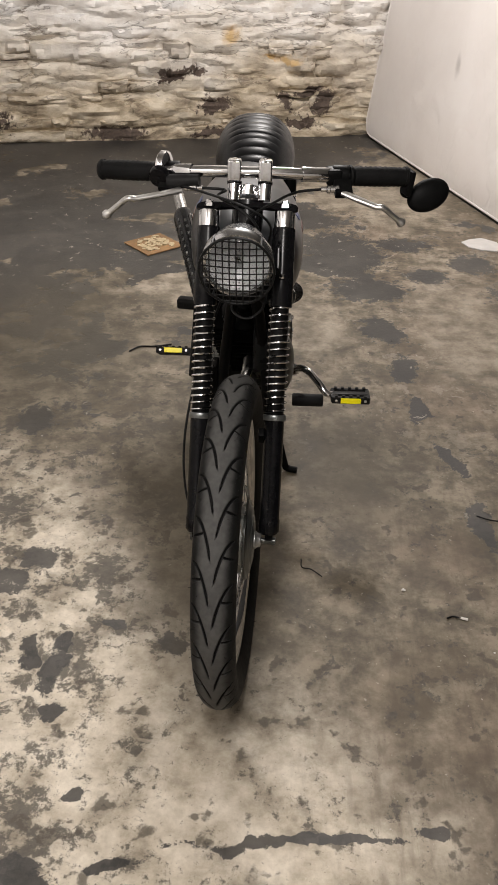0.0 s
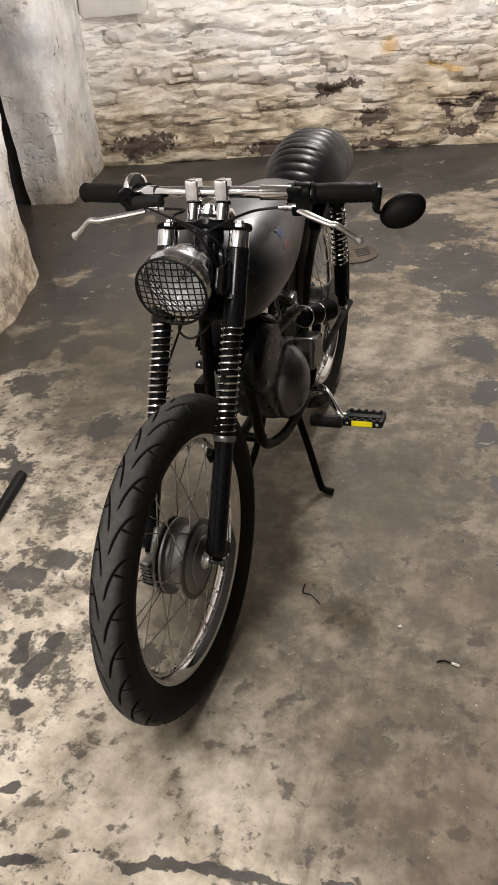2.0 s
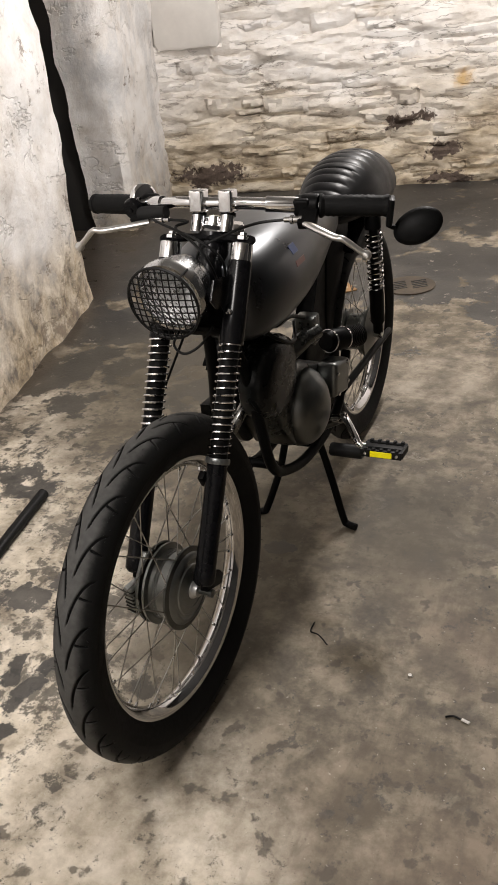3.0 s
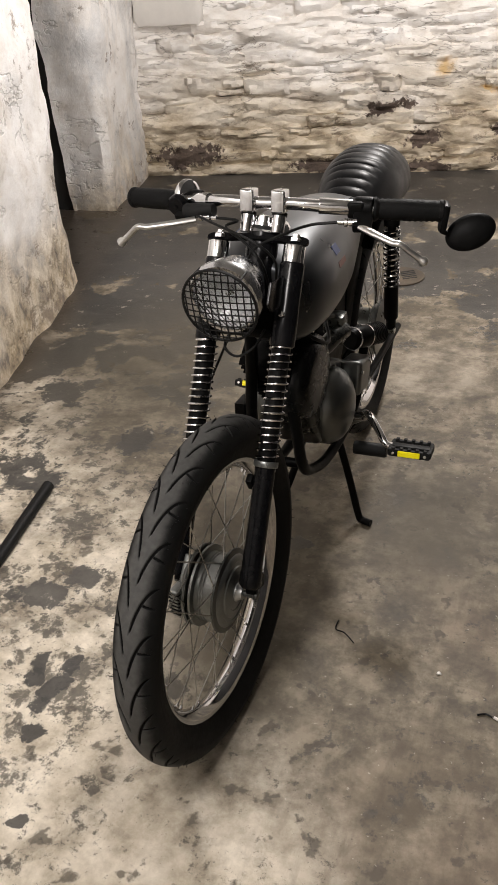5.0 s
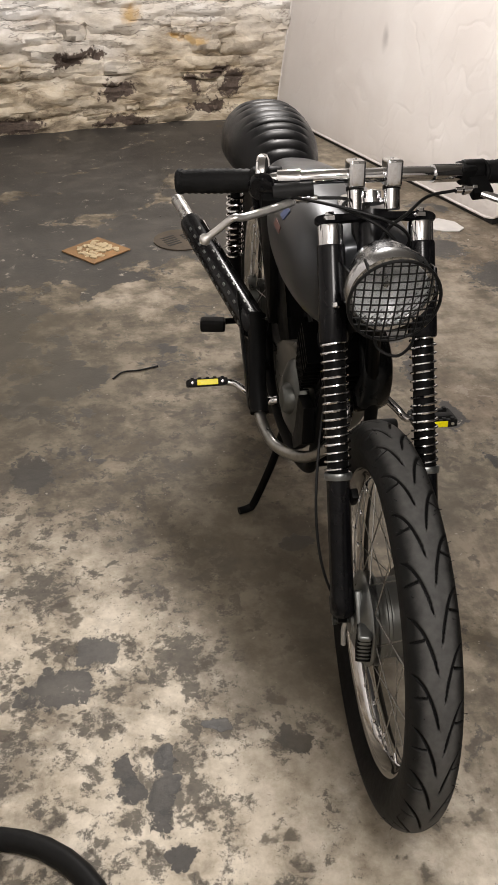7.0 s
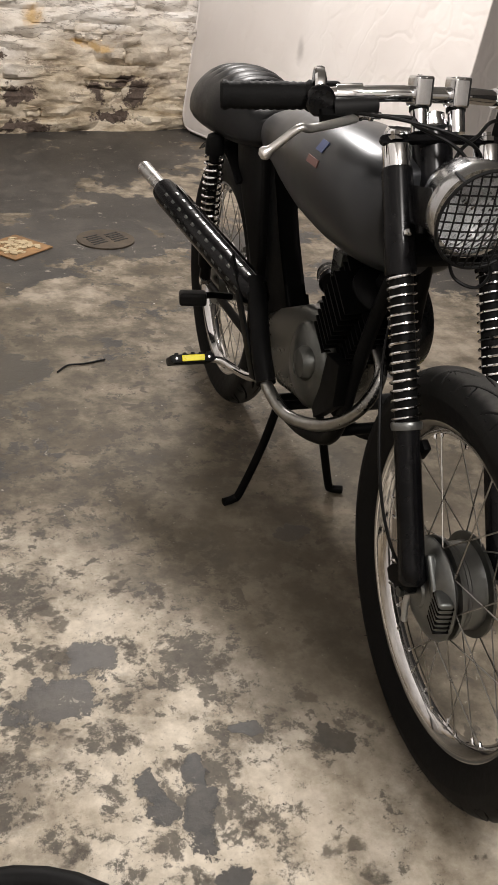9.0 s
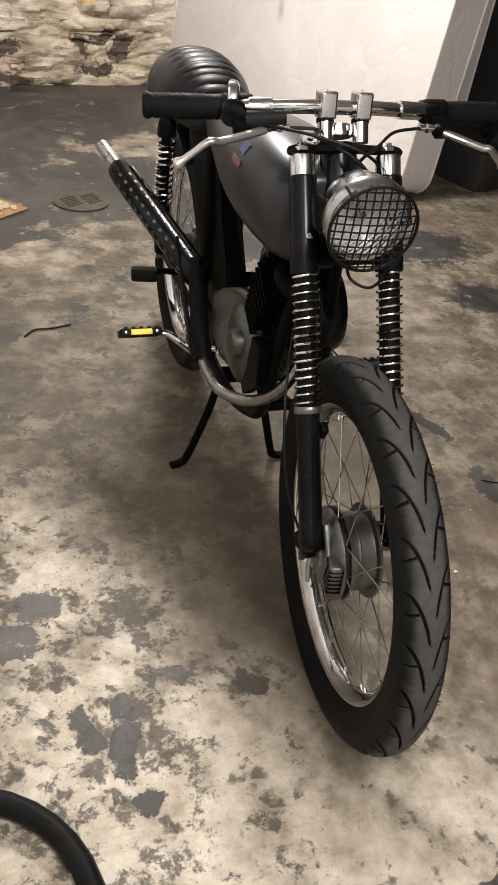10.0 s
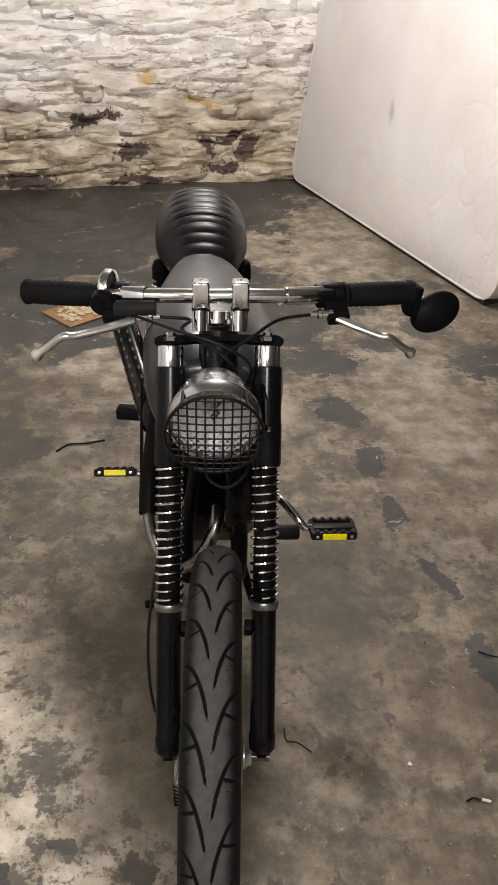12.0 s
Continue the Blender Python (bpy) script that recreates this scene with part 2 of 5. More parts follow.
    r = n.math("SUBTRACT", n.math("ADD", 0.46, n.math("MULTIPLY", mid, 0.45)), n.math("MULTIPLY", paint, 0.22))
    n.set("Roughness", n.math("SUBTRACT", r, n.math("MULTIPLY", wet, 0.15)))
    h = n.math("ADD", n.math("MULTIPLY", fine, 0.35), n.math("ADD", n.math("MULTIPLY", mid, 0.6), n.math("MULTIPLY", paint, 0.25)))
    n.bump(h, 0.4, 0.007)
    return n.mat


def limewash_material(name, bare, spots=(), rust=(), low=0.35, flat=False, grey=0.0):
    """White limewash over rubble: bare stone where it has flaked, damp near the floor, rust spots; spots in x and z."""
    n = Nodes(name, 0.85)
    p = n.position()
    x, y, z = n.split(p)[:3]
    xz = n.node("ShaderNodeCombineXYZ", i0=x, i1=z).outputs[0]
    layered = n.stretch(n.warp(p, 3.5, 0.13, 5), 1, 1, 1.3 if flat else 2.5)
    ragged = n.warp(n.warp(xz, 5, 0.16, 3), 24, 0.05, 4)
    mid, fine, big = n.noise(layered, 5.5, 9, 0.68), n.noise(p, 60, 6, 0.68), n.noise(p, 1.6, 3)
    c = n.ramp(mid, (0.28, (0.56, 0.51, 0.455)), (0.42, (0.78, 0.745, 0.71)), (0.57, (0.89, 0.872, 0.855)))
    # cream and earth colours rise from the floor to knee height
    damp = n.step(n.math("ADD", z, n.math("MULTIPLY", n.math("SUBTRACT", big, 0.5), 0.9)), low + 0.3, low - 0.25)
    earth = n.ramp(mid, (0.32, (0.17, 0.125, 0.075)), (0.47, (0.47, 0.385, 0.26)), (0.63, (0.74, 0.66, 0.525)))
    if flat:
        earth = n.ramp(n.noise(p, 9, 9, 0.72), (0.36, (0.10, 0.073, 0.042)), (0.49, (0.42, 0.33, 0.21)), (0.62, (0.70, 0.61, 0.47)))
    c = n.mix(n.math("MULTIPLY", damp, 0.88 if not flat else 0.95), c, earth)
    stain = n.step(n.noise(p, 2.2, 6, 0.65), 0.50, 0.72)
    c = n.mix(n.math("MULTIPLY", stain, 0.3 if flat else 0.55), c, n.ramp(mid, (0.35, (0.33, 0.265, 0.19)), (0.6, (0.66, 0.58, 0.475))))
    if grey:
        # cold grey damp drawn out downwards
        drawn = n.noise(n.stretch(n.warp(p, 2.4, 0.15, 4), 1, 1, 0.45), 4.2, 8, 0.7)
        c = n.mix(n.math("MULTIPLY", n.step(drawn, 0.47, 0.60), grey), c, n.ramp(fine, (0.35, (0.42, 0.43, 0.445)), (0.65, (0.64, 0.65, 0.665))))
        c = n.mix(n.math("MULTIPLY", n.step(n.noise(p, 5.5, 8, 0.74), 0.60, 0.65), 0.9 * grey), c, (0.13, 0.12, 0.11))
    flake = n.math("ADD", n.noise(layered, 4.2, 9, 0.72), n.math("MULTIPLY", damp, 0.045 if not flat else 0.085))
    c = n.mix(n.math("MULTIPLY", n.step(flake, 0.62, 0.68), 0.75), c, (0.19, 0.145, 0.105))
    # dark ledges where a course of stone stands back
    course = n.stretch(n.warp(p, 2.6, 0.14, 5), 1, 1, 1.5 if flat else 6.5)
    joint = n.math("ABSOLUTE", n.math("SUBTRACT", n.noise(course, 2.3, 5, 0.58), 0.5))
    joint = n.math("MULTIPLY", n.step(joint, 0.014, 0.002), n.step(n.noise(p, 2.0, 4), 0.43, 0.56))
    c = n.mix(n.math("MULTIPLY", joint, 0.5 if not flat else 0.2), c, (0.10, 0.074, 0.05))
    c = n.mix(n.math("MULTIPLY", n.step(n.noise(p, 34, 6, 0.7), 0.64, 0.71), 0.4), c, (0.18, 0.145, 0.105))
    if spots:
        d = n.math("ADD", n.blobs(ragged, spots), n.math("MULTIPLY", n.math("SUBTRACT", n.noise(p, 26, 7, 0.72), 0.5), 3.0))
        c = n.mix(n.step(d, 1.12, 0.85), c, n.ramp(fine, (0.35, bare), (0.7, tuple(b * 2.2 for b in bare))))
    if rust:
        d = n.math("ADD", n.blobs(ragged, rust), n.math("MULTIPLY", n.math("SUBTRACT", n.noise(p, 20, 4), 0.5), 1.2))
        c = n.mix(n.math("MULTIPLY", n.step(d, 1.3, 0.3), 0.7), c, (0.62, 0.38, 0.10))
    if not flat:
        # each stone takes the wash a little differently
        own = n.node("ShaderNodeObjectInfo").outputs["Random"]
        c = n.mix(1.0, c, n.ramp(own, (0.0, (0.80, 0.775, 0.735)), (0.5, (1.0, 0.985, 0.96)), (1.0, (1.0, 1.0, 1.0))), "MULTIPLY")
    n.set("Base Color", c)
    h = n.math("ADD", n.math("MULTIPLY", n.noise(layered, 6.5, 8, 0.62), 1.0), n.math("MULTIPLY", fine, 0.15))
    h = n.math("SUBTRACT", h, n.math("ADD", n.math("MULTIPLY", n.step(flake, 0.60, 0.66), 0.12), n.math("MULTIPLY", joint, 0.35)))
    n.bump(h, 0.5, 0.030)
    return n.mat


def mattress_material():
    n = Nodes("mattress_ticking", 0.78, 0.0, (0.75, 0.70, 0.675))
    v = n.object_space()
    big, weave = n.noise(v, 1.6, 4), n.noise(n.stretch(v, 1, 1, 0.3), 140, 3)
    c = n.ramp(big, (0.3, (0.62, 0.575, 0.545)), (0.7, (0.71, 0.675, 0.65)))
    stain = n.blobs(n.warp(n.node("ShaderNodeCombineXYZ", i0=n.split(v)[1], i1=n.split(v)[2]).outputs[0], 9, 0.05), [(1.10, 0.58, 0.022, 0.05, -8)])
    c = n.mix(n.math("MULTIPLY", n.step(stain, 1.6, 0.2), 0.5), c, (0.25, 0.23, 0.22))
    n.set("Base Color", c)
    n.set("Sheen Weight", 0.2)
    seam = n.math("ABSOLUTE", n.math("SUBTRACT", n.noise(n.warp(v, 3, 0.2), 5.5, 1), 0.5))
    # slack creases towards the open end
    slack = n.math("ABSOLUTE", n.math("SUBTRACT", n.noise(n.warp(v, 2.5, 0.2), 3.6, 2), 0.5))
    slack = n.math("MULTIPLY", n.step(slack, 0.035, 0.0), n.step(n.split(v)[1], 1.25, 0.5))
    quilt = n.math("MULTIPLY", n.step(seam, 0.0, 0.05), 0.6)
    n.bump(n.math("ADD", n.math("SUBTRACT", quilt, n.math("MULTIPLY", slack, 2.4)), n.math("ADD", n.math("MULTIPLY", n.noise(v, 11, 3), 0.8), n.math("MULTIPLY", weave, 0.12))), 0.12, 0.012)
    return n.mat


FLOOR_SPOTS = [
    (-0.575, 0.205, 0.085, 0.052, 10), (-0.51, 0.29, 0.05, 0.045, -5), (-0.265, 0.082, 0.036, 0.018, -11), (-0.135, 0.03, 0.030, 0.026, -5),
    (-0.02, 0.57, 0.043, 0.020, -9), (-0.455, -0.015, 0.028, 0.045, 20), (-0.395, -0.055, 0.030, 0.055, -12), (-0.37, 0.02, 0.024, 0.028, 0), (-0.385, -0.165, 0.036, 0.026, 3),
    (-0.69, 0.95, 0.060, 0.085, 4), (-0.28, -0.34, 0.022, 0.015, 3), (0.13, -0.43, 0.20, 0.010, 3), (0.40, -0.39, 0.036, 0.012, 3), (-0.20, -0.48, 0.05, 0.012, 8),
    (-0.34, -0.51, 0.050, 0.030, 3), (0.535, 1.06, 0.022, 0.085, 4), (0.585, 0.80, 0.024, 0.090, 16), (0.645, 0.50, 0.030, 0.11, 6), (0.33, 2.40, 0.17, 0.26, 4),
    (0.46, 1.62, 0.07, 0.10, 4), (0.43, 2.00, 0.16, 0.12, 4), (0.70, 2.16, 0.10, 0.07, 10), (0.62, 2.52, 0.13, 0.09, -8), (0.16, 2.80, 0.22, 0.12, 5), (0.92, 2.32, 0.09, 0.10, 0), (0.52, 1.33, 0.05, 0.08, 0), (1.14, 1.98, 0.20, 0.16, -5), (1.19, 1.52, 0.13, 0.11, -6),
]
FLOOR_BARE = [(0.68, 3.45, 0.30, 0.75, -8), (0.25, 3.2, 0.22, 0.25, 0), (0.14, 1.62, 0.20, 0.24, 0), (0.78, 1.75, 0.22, 0.60, 0), (-0.40, 1.95, 0.20, 0.12, 10)]
WALL_SPOTS = [(-0.62, 0.405, 0.13, 0.042, 10), (-0.48, 0.42, 0.05, 0.03, -30), (-0.40, 0.20, 0.10, 0.045, 5), (0.06, 0.23, 0.045, 0.065, 20), (0.20, 0.27, 0.08, 0.03, 10),
              (0.29, 0.20, 0.05, 0.095, -30), (0.15, 0.09, 0.12, 0.04, 5), (-1.85, 0.12, 0.24, 0.06, 3), (-1.02, 0.05, 0.18, 0.05, 5), (-0.35, 0.03, 0.15, 0.035, 0)]
WALL_RUST = [(-0.28, 0.61, 0.055, 0.055, 0), (0.06, 0.46, 0.10, 0.03, 0), (-0.05, 0.46, 0.05, 0.02, 0)]
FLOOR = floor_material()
LIME = limewash_material("limewashed_rubble", (0.07, 0.052, 0.042), WALL_SPOTS, WALL_RUST, 0.48)
PLASTER = limewash_material("flaking_plaster", (0.1, 0.08, 0.06), (), (), 0.33, True, 0.15)
PIER = limewash_material("damp_plaster", (0.1, 0.08, 0.06), (), (), 0.16, True, 0.5)
TICKING = mattress_material()
CEILING = plain("grey_ceiling", (0.20, 0.19, 0.175), 0.9, 0.0, 0.12, 12, 0.1)
# shared near-black: dirt crumbs, and surfaces that stand in for dark gaps
NEAR_BLACK = plain("near_black", (0.022, 0.021, 0.02), 0.8, 0.0, 0.3, 20, 0.2)
PATCH = plain("white_plaster", (0.68, 0.65, 0.61), 0.85, 0.0, 0.05, 20, 0.15)


# ---- building helpers ----
def smooth(me, degrees=38):
    me.polygons.foreach_set("use_smooth", [True] * len(me.polygons))
    me.set_sharp_from_angle(angle=radians(degrees))


def part(name, bm, material, parent=None, label="", degrees=38):
    me = bpy.data.meshes.new(name)
    bmesh.ops.recalc_face_normals(bm, faces=bm.faces)
    bm.to_mesh(me)
    bm.free()
    me.materials.append(material)
    smooth(me, degrees)
    ob = new(name, me)
    if parent is not None:
        ob.parent = parent
    if label:
        tagged(ob, label)
    return ob


def same(ob, name, parent, m=None):
    """Another object on the same mesh."""
    o = new(name, ob.data)
    o.parent = parent
    if m is not None:
        o.matrix_basis = m
    return o


def empty(name, label, category, m=None, group=""):
    ob = new(name)
    ob.empty_display_size = 0.05
    if m is not None:
        ob.matrix_world = m
    return tagged(ob, label, category, group)


def rings(bm, loops, caps=True, closed=False):
    """Skin a row of equally long loops of points."""
    rows = [[bm.verts.new(p) for p in loop] for loop in loops]
    n = len(rows[0])
    pairs = list(zip(rows, rows[1:])) + ([(rows[-1], rows[0])] if closed else [])
    for a, b in pairs:
        for i in range(n):
            bm.faces.new((a[i], a[(i + 1) % n], b[(i + 1) % n], b[i]))
    if caps and not closed:
        bm.faces.new(rows[0][::-1])
        bm.faces.new(rows[-1])
    return bm


def lathe(bm, profile, m=Matrix(), seg=40, caps=True):
    """Turn rows of (radius, height) about z, then place by m."""
    loops = [[m @ Vector((r * math.cos(2 * math.pi * i / seg), r * math.sin(2 * math.pi * i / seg), h)) for i in range(seg)] for r, h in profile]
    return rings(bm, loops, caps)


def spline(points, per=6):
    """A smooth run of points through the given ones."""
    p = [Vector(q) for q in points]
    p = [p[0] * 2 - p[1], *p, p[-1] * 2 - p[-2]]
    out = []
    for a, b, c, d in zip(p, p[1:], p[2:], p[3:]):
        for k in range(per):
            t = k / per
            out.append(0.5 * ((2 * b) + (c - a) * t + (2 * a - 5 * b + 4 * c - d) * t * t + (3 * b - a - 3 * c + d) * t ** 3))
    return [*out, p[-2]]


def tube(bm, points, radius, seg=12, per=6, closed=False):
    """A round bar along points; radius: one number, or one at each end."""
    pts = spline(points, per) if per > 1 and len(points) > 2 else [Vector(p) for p in points]
    r0, r1 = radius if isinstance(radius, tuple) else (radius, radius)
    up = None
    loops = []
    for i, p in enumerate(pts):
        d = (pts[min(i + 1, len(pts) - 1)] - pts[max(i - 1, 0)]).normalized()
        if up is None:
            up = d.orthogonal().normalized()
        up = (up - d * up.dot(d)).normalized()
        side = d.cross(up)
        r = r0 + (r1 - r0) * i / max(1, len(pts) - 1)
        loops.append([p + r * (math.cos(2 * math.pi * k / seg) * up + math.sin(2 * math.pi * k / seg) * side) for k in range(seg)])
    return rings(bm, loops, closed=closed)


def box(bm, sx, sy, sz, m=Matrix(), bevel=0.0, segments=2):
    made = bmesh.ops.create_cube(bm, size=1.0, matrix=m @ Matrix.Diagonal((sx, sy, sz, 1)))
    if bevel:
        edges = {e for v in made["verts"] for e in v.link_edges}
        bmesh.ops.bevel(bm, geom=list(edges), offset=bevel, segments=segments, profile=0.6, affect="EDGES")
    return bm


def slab(bm, outline, x0, x1, bevel=0.0, segments=2):
    """A plate with an outline in y and z, from x0 to x1."""
    a = [bm.verts.new((x0, y, z)) for y, z in outline]
    b = [bm.verts.new((x1, y, z)) for y, z in outline]
    n = len(outline)
    faces = [bm.faces.new(a[::-1]), bm.faces.new(b)]
    faces += [bm.faces.new((a[i], a[(i + 1) % n], b[(i + 1) % n], b[i])) for i in range(n)]
    if bevel:
        bmesh.ops.bevel(bm, geom=list({e for f in faces[:2] for e in f.edges}), offset=bevel, segments=segments, profile=0.6, affect="EDGES")
    return bm


def along(p, q):
    """A pose at p whose z points to q."""
    d = Vector(q) - Vector(p)
    return Matrix.Translation(p) @ d.to_track_quat("Z", "Y").to_matrix().to_4x4()


def rough_sheet(bm, m, w, h, step, amount, scale, seed, squash=1.0):
    """An uneven wall face of size w x h, in x and z of m; it bulges towards -y."""
    nx, nz = max(2, round(w / step)), max(2, round(h / step))
    rows = []
    for j in range(nz + 1):
        row = []
        for i in range(nx + 1):
            q = Vector((w * i / nx, 0, h * j / nz))
            s = Vector((q.x * scale + seed, seed * 1.7, q.z * scale * squash))
            d = noise.fractal(s, 0.9, 2.1, 5) * amount
            row.append(bm.verts.new(m @ Vector((q.x, -d, q.z))))
        rows.append(row)
    for a, b in zip(rows, rows[1:]):
        for i in range(nx):
            bm.faces.new((a[i], a[i + 1], b[i + 1], b[i]))
    return bm


# ---- the room ----
TURN = 10.8
WALL = pose(-2.13, 4.02, 0, 0, 0, TURN)


def on_wall(u, d, z):
    return WALL @ Vector((u, -d, z))


bm = bmesh.new()
box(bm, 9.0, 11.0, 0.2, pose(0.2, 0.6, -0.1))
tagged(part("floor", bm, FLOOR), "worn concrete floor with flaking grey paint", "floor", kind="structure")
bm = bmesh.new()
box(bm, 9.0, 11.0, 0.15, pose(0.2, 0.6, 2.575))
tagged(part("ceiling", bm, CEILING), "grey cellar ceiling", "ceiling", kind="structure")

bm = bmesh.new()
rough_sheet(bm, WALL @ pose(-0.25, -0.020, 0), 5.2, 1.6, 0.014, 0.056, 2.4, 3.1, 3.4)
rough_sheet(bm, WALL @ pose(-0.25, -0.020, 1.6), 5.2, 0.9, 0.06, 0.056, 2.4, 3.1, 3.4)
box(bm, 6.0, 0.3, 2.5, WALL @ pose(2.6, 0.19, 1.25))
wall_back = tagged(part("wall_back", bm, LIME), "rough rubble wall under flaking white limewash", "wall", kind="structure")

# the wall that juts out beside the machine, its rounded end, and the recess behind it
def upright(name, outline, z1, amount, material, label, step=0.05, flare=0.0, batter=0.0):
    """A rough wall of rounded plan: outline in x and y, anticlockwise from above, with an uneven face."""
    pts = []
    for (xa, ya), (xb, yb) in zip(outline, outline[1:] + outline[:1]):
        n = max(1, round(math.hypot(xb - xa, yb - ya) / step))
        pts += [(xa + (xb - xa) * k / n, ya + (yb - ya) * k / n) for k in range(n)]
    loops = []
    nz = round(z1 / step)
    for j in range(nz + 1):
        z = z1 * j / nz
        loop = []
        for i, (px, py) in enumerate(pts):
            a, b = pts[i - 1], pts[(i + 1) % len(pts)]
            nn = Vector((b[1] - a[1], a[0] - b[0], 0)).normalized()
            d = noise.fractal(Vector((px * 3.2 + 7, py * 3.2, z * 3.6)), 0.9, 2.1, 5) * amount
            d += flare * math.exp(-z / 0.12) + batter * (z / 1.3 - 1)
            loop.append(Vector((px, py, z)) + nn * d)
        loops.append(loop)
    bm = bmesh.new()
    rings(bm, loops)
    return tagged(part(name, bm, material, degrees=60), label, "wall", kind="structure")


upright("wall_left", [(-3.6, -3.0), (-0.55, -3.0), (-0.62, -1.6), (-1.31, 1.0), (-1.575, 2.05), (-1.62, 2.16), (-1.72, 2.23), (-3.6, 2.27)], 2.5, 0.026, PLASTER,
        "white plastered wall with flaking, dirty foot", 0.045, 0.012)
upright("pillar", [(-2.27, 3.16), (-1.98, 3.17), (-1.92, 3.23), (-2.13, 4.2), (-2.6, 4.3), (-2.27, 4.0)], 2.5, 0.024, PIER,
        "rough whitewashed pier with grey damp stains beside the rubble wall", 0.045, 0.0, 0.055)
# coloured black so that the gap beside the pier reads as deep shade
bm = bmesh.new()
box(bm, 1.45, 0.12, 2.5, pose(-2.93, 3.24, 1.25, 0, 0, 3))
tagged(part("wall_recess", bm, NEAR_BLACK), "black wall standing in for the dark of a recess", "wall", kind="structure")
bm = bmesh.new()
box(bm, 0.2, 2.5, 2.5, pose(-3.6, 3.2, 1.25))
tagged(part("wall_far_left", bm, PLASTER), "whitewashed wall", "wall", kind="structure")
# wall colour is assumed; black keeps bounced light off the right floor
bm = bmesh.new()
box(bm, 0.2, 9.0, 2.5, pose(2.55, 0.6, 1.25, 0, 0, 12))
tagged(part("wall_right", bm, NEAR_BLACK), "black right wall of assumed colour", "wall", kind="structure")
bm = bmesh.new()
box(bm, 8.0, 0.2, 2.5, pose(0.5, -3.4, 1.25))
tagged(part("wall_near", bm, PLASTER), "whitewashed cellar wall", "wall", kind="structure")
bm = bmesh.new()
loops = []
for d, grow in ((0.0, 0.02), (0.03, 0.012), (0.042, -0.01)):
    loop = []
    for k in range(40):
        a = 2 * math.pi * k / 40
        c, s = math.cos(a), math.sin(a)
        rr = 1 / max(abs(c) / (0.195 + grow), abs(s) / (0.24 + grow))
        rr *= 1 + 0.03 * noise.noise(Vector((c * 3, s * 3, 4)))
        loop.append(on_wall(0.235 + rr * c, 0.03 + d, 1.145 + rr * s))
    loops.append(loop)
rings(bm, loops)
tagged(part("plaster_patch", bm, PATCH), "smooth white plaster patch on the rubble wall", "plaster patch", kind="structure")


# ---- the machine ----
moped = empty("moped", "black custom moped with grey tank on its centre stand", "moped")


def wheel(name, m, parent):
    """A spoked wheel whose axle lies along x."""
    across = pose(0, 0, 0, 0, 90, 0)
    bm = bmesh.new()
    w = 0.0215
    prof = [(0.2400, -w + 0.004), (0.2475, -w), (0.2560, -w), (0.2565, -w + 0.003), (0.2500, -w + 0.005), (0.2440, -w + 0.012), (0.2380, -0.006),
            (0.2350, 0), (0.2380, 0.006), (0.2440, w - 0.012), (0.2500, w - 0.005), (0.2565, w - 0.003), (0.2560, w), (0.2475, w), (0.2400, w - 0.004),
            (0.2345, w - 0.010), (0.2300, 0.008), (0.2275, 0), (0.2300, -0.008), (0.2345, -w + 0.010)]
    seg = 96
    rings(bm, [[across @ Vector((r * math.cos(2 * math.pi * i / seg), r * math.sin(2 * math.pi * i / seg), h)) for r, h in prof] for i in range(seg)], closed=True)
    rim = part(name, bm, CHROME, parent, "chrome rim with wire spokes")
    rim.matrix_basis = m
    if not TYRE_MESH:
        TYRE_MESH.append(tyre())
    ob = new("tyre", TYRE_MESH[0])
    ob.parent = rim
    tagged(ob, "black road tyre with slanted tread grooves")
    if name == "front_wheel":
        wheel_tyres.append(ob)
    return rim


TYRE_MESH = []


def hairs(tyre_ob):
    """Fine rubber moulding hairs that stand off the shoulders and the tread."""
    r = random.Random(8)
    bm = bmesh.new()
    for k in range(150):
        th, a = r.uniform(0, 2 * math.pi), r.choice((-1, 1)) * r.uniform(0.5, 1.2)
        out = Vector((math.sin(a), math.cos(a) * math.cos(th), math.cos(a) * math.sin(th)))
        p = Vector((0.0388 * math.sin(a), (0.2905 + 0.038 * math.cos(a)) * math.cos(th), (0.2905 + 0.038 * math.cos(a)) * math.sin(th)))
        bend = Vector((r.uniform(-1, 1), r.uniform(-1, 1), r.uniform(-1, 1))) * 0.35
        tube(bm, [p - out * 0.001, p + (out + bend).normalized() * r.uniform(0.003, 0.007)], (0.0006, 0.0003), 4, 1)
    tagged(part("hairs", bm, RUBBER, tyre_ob), "fine rubber moulding hairs", kind="stuff")



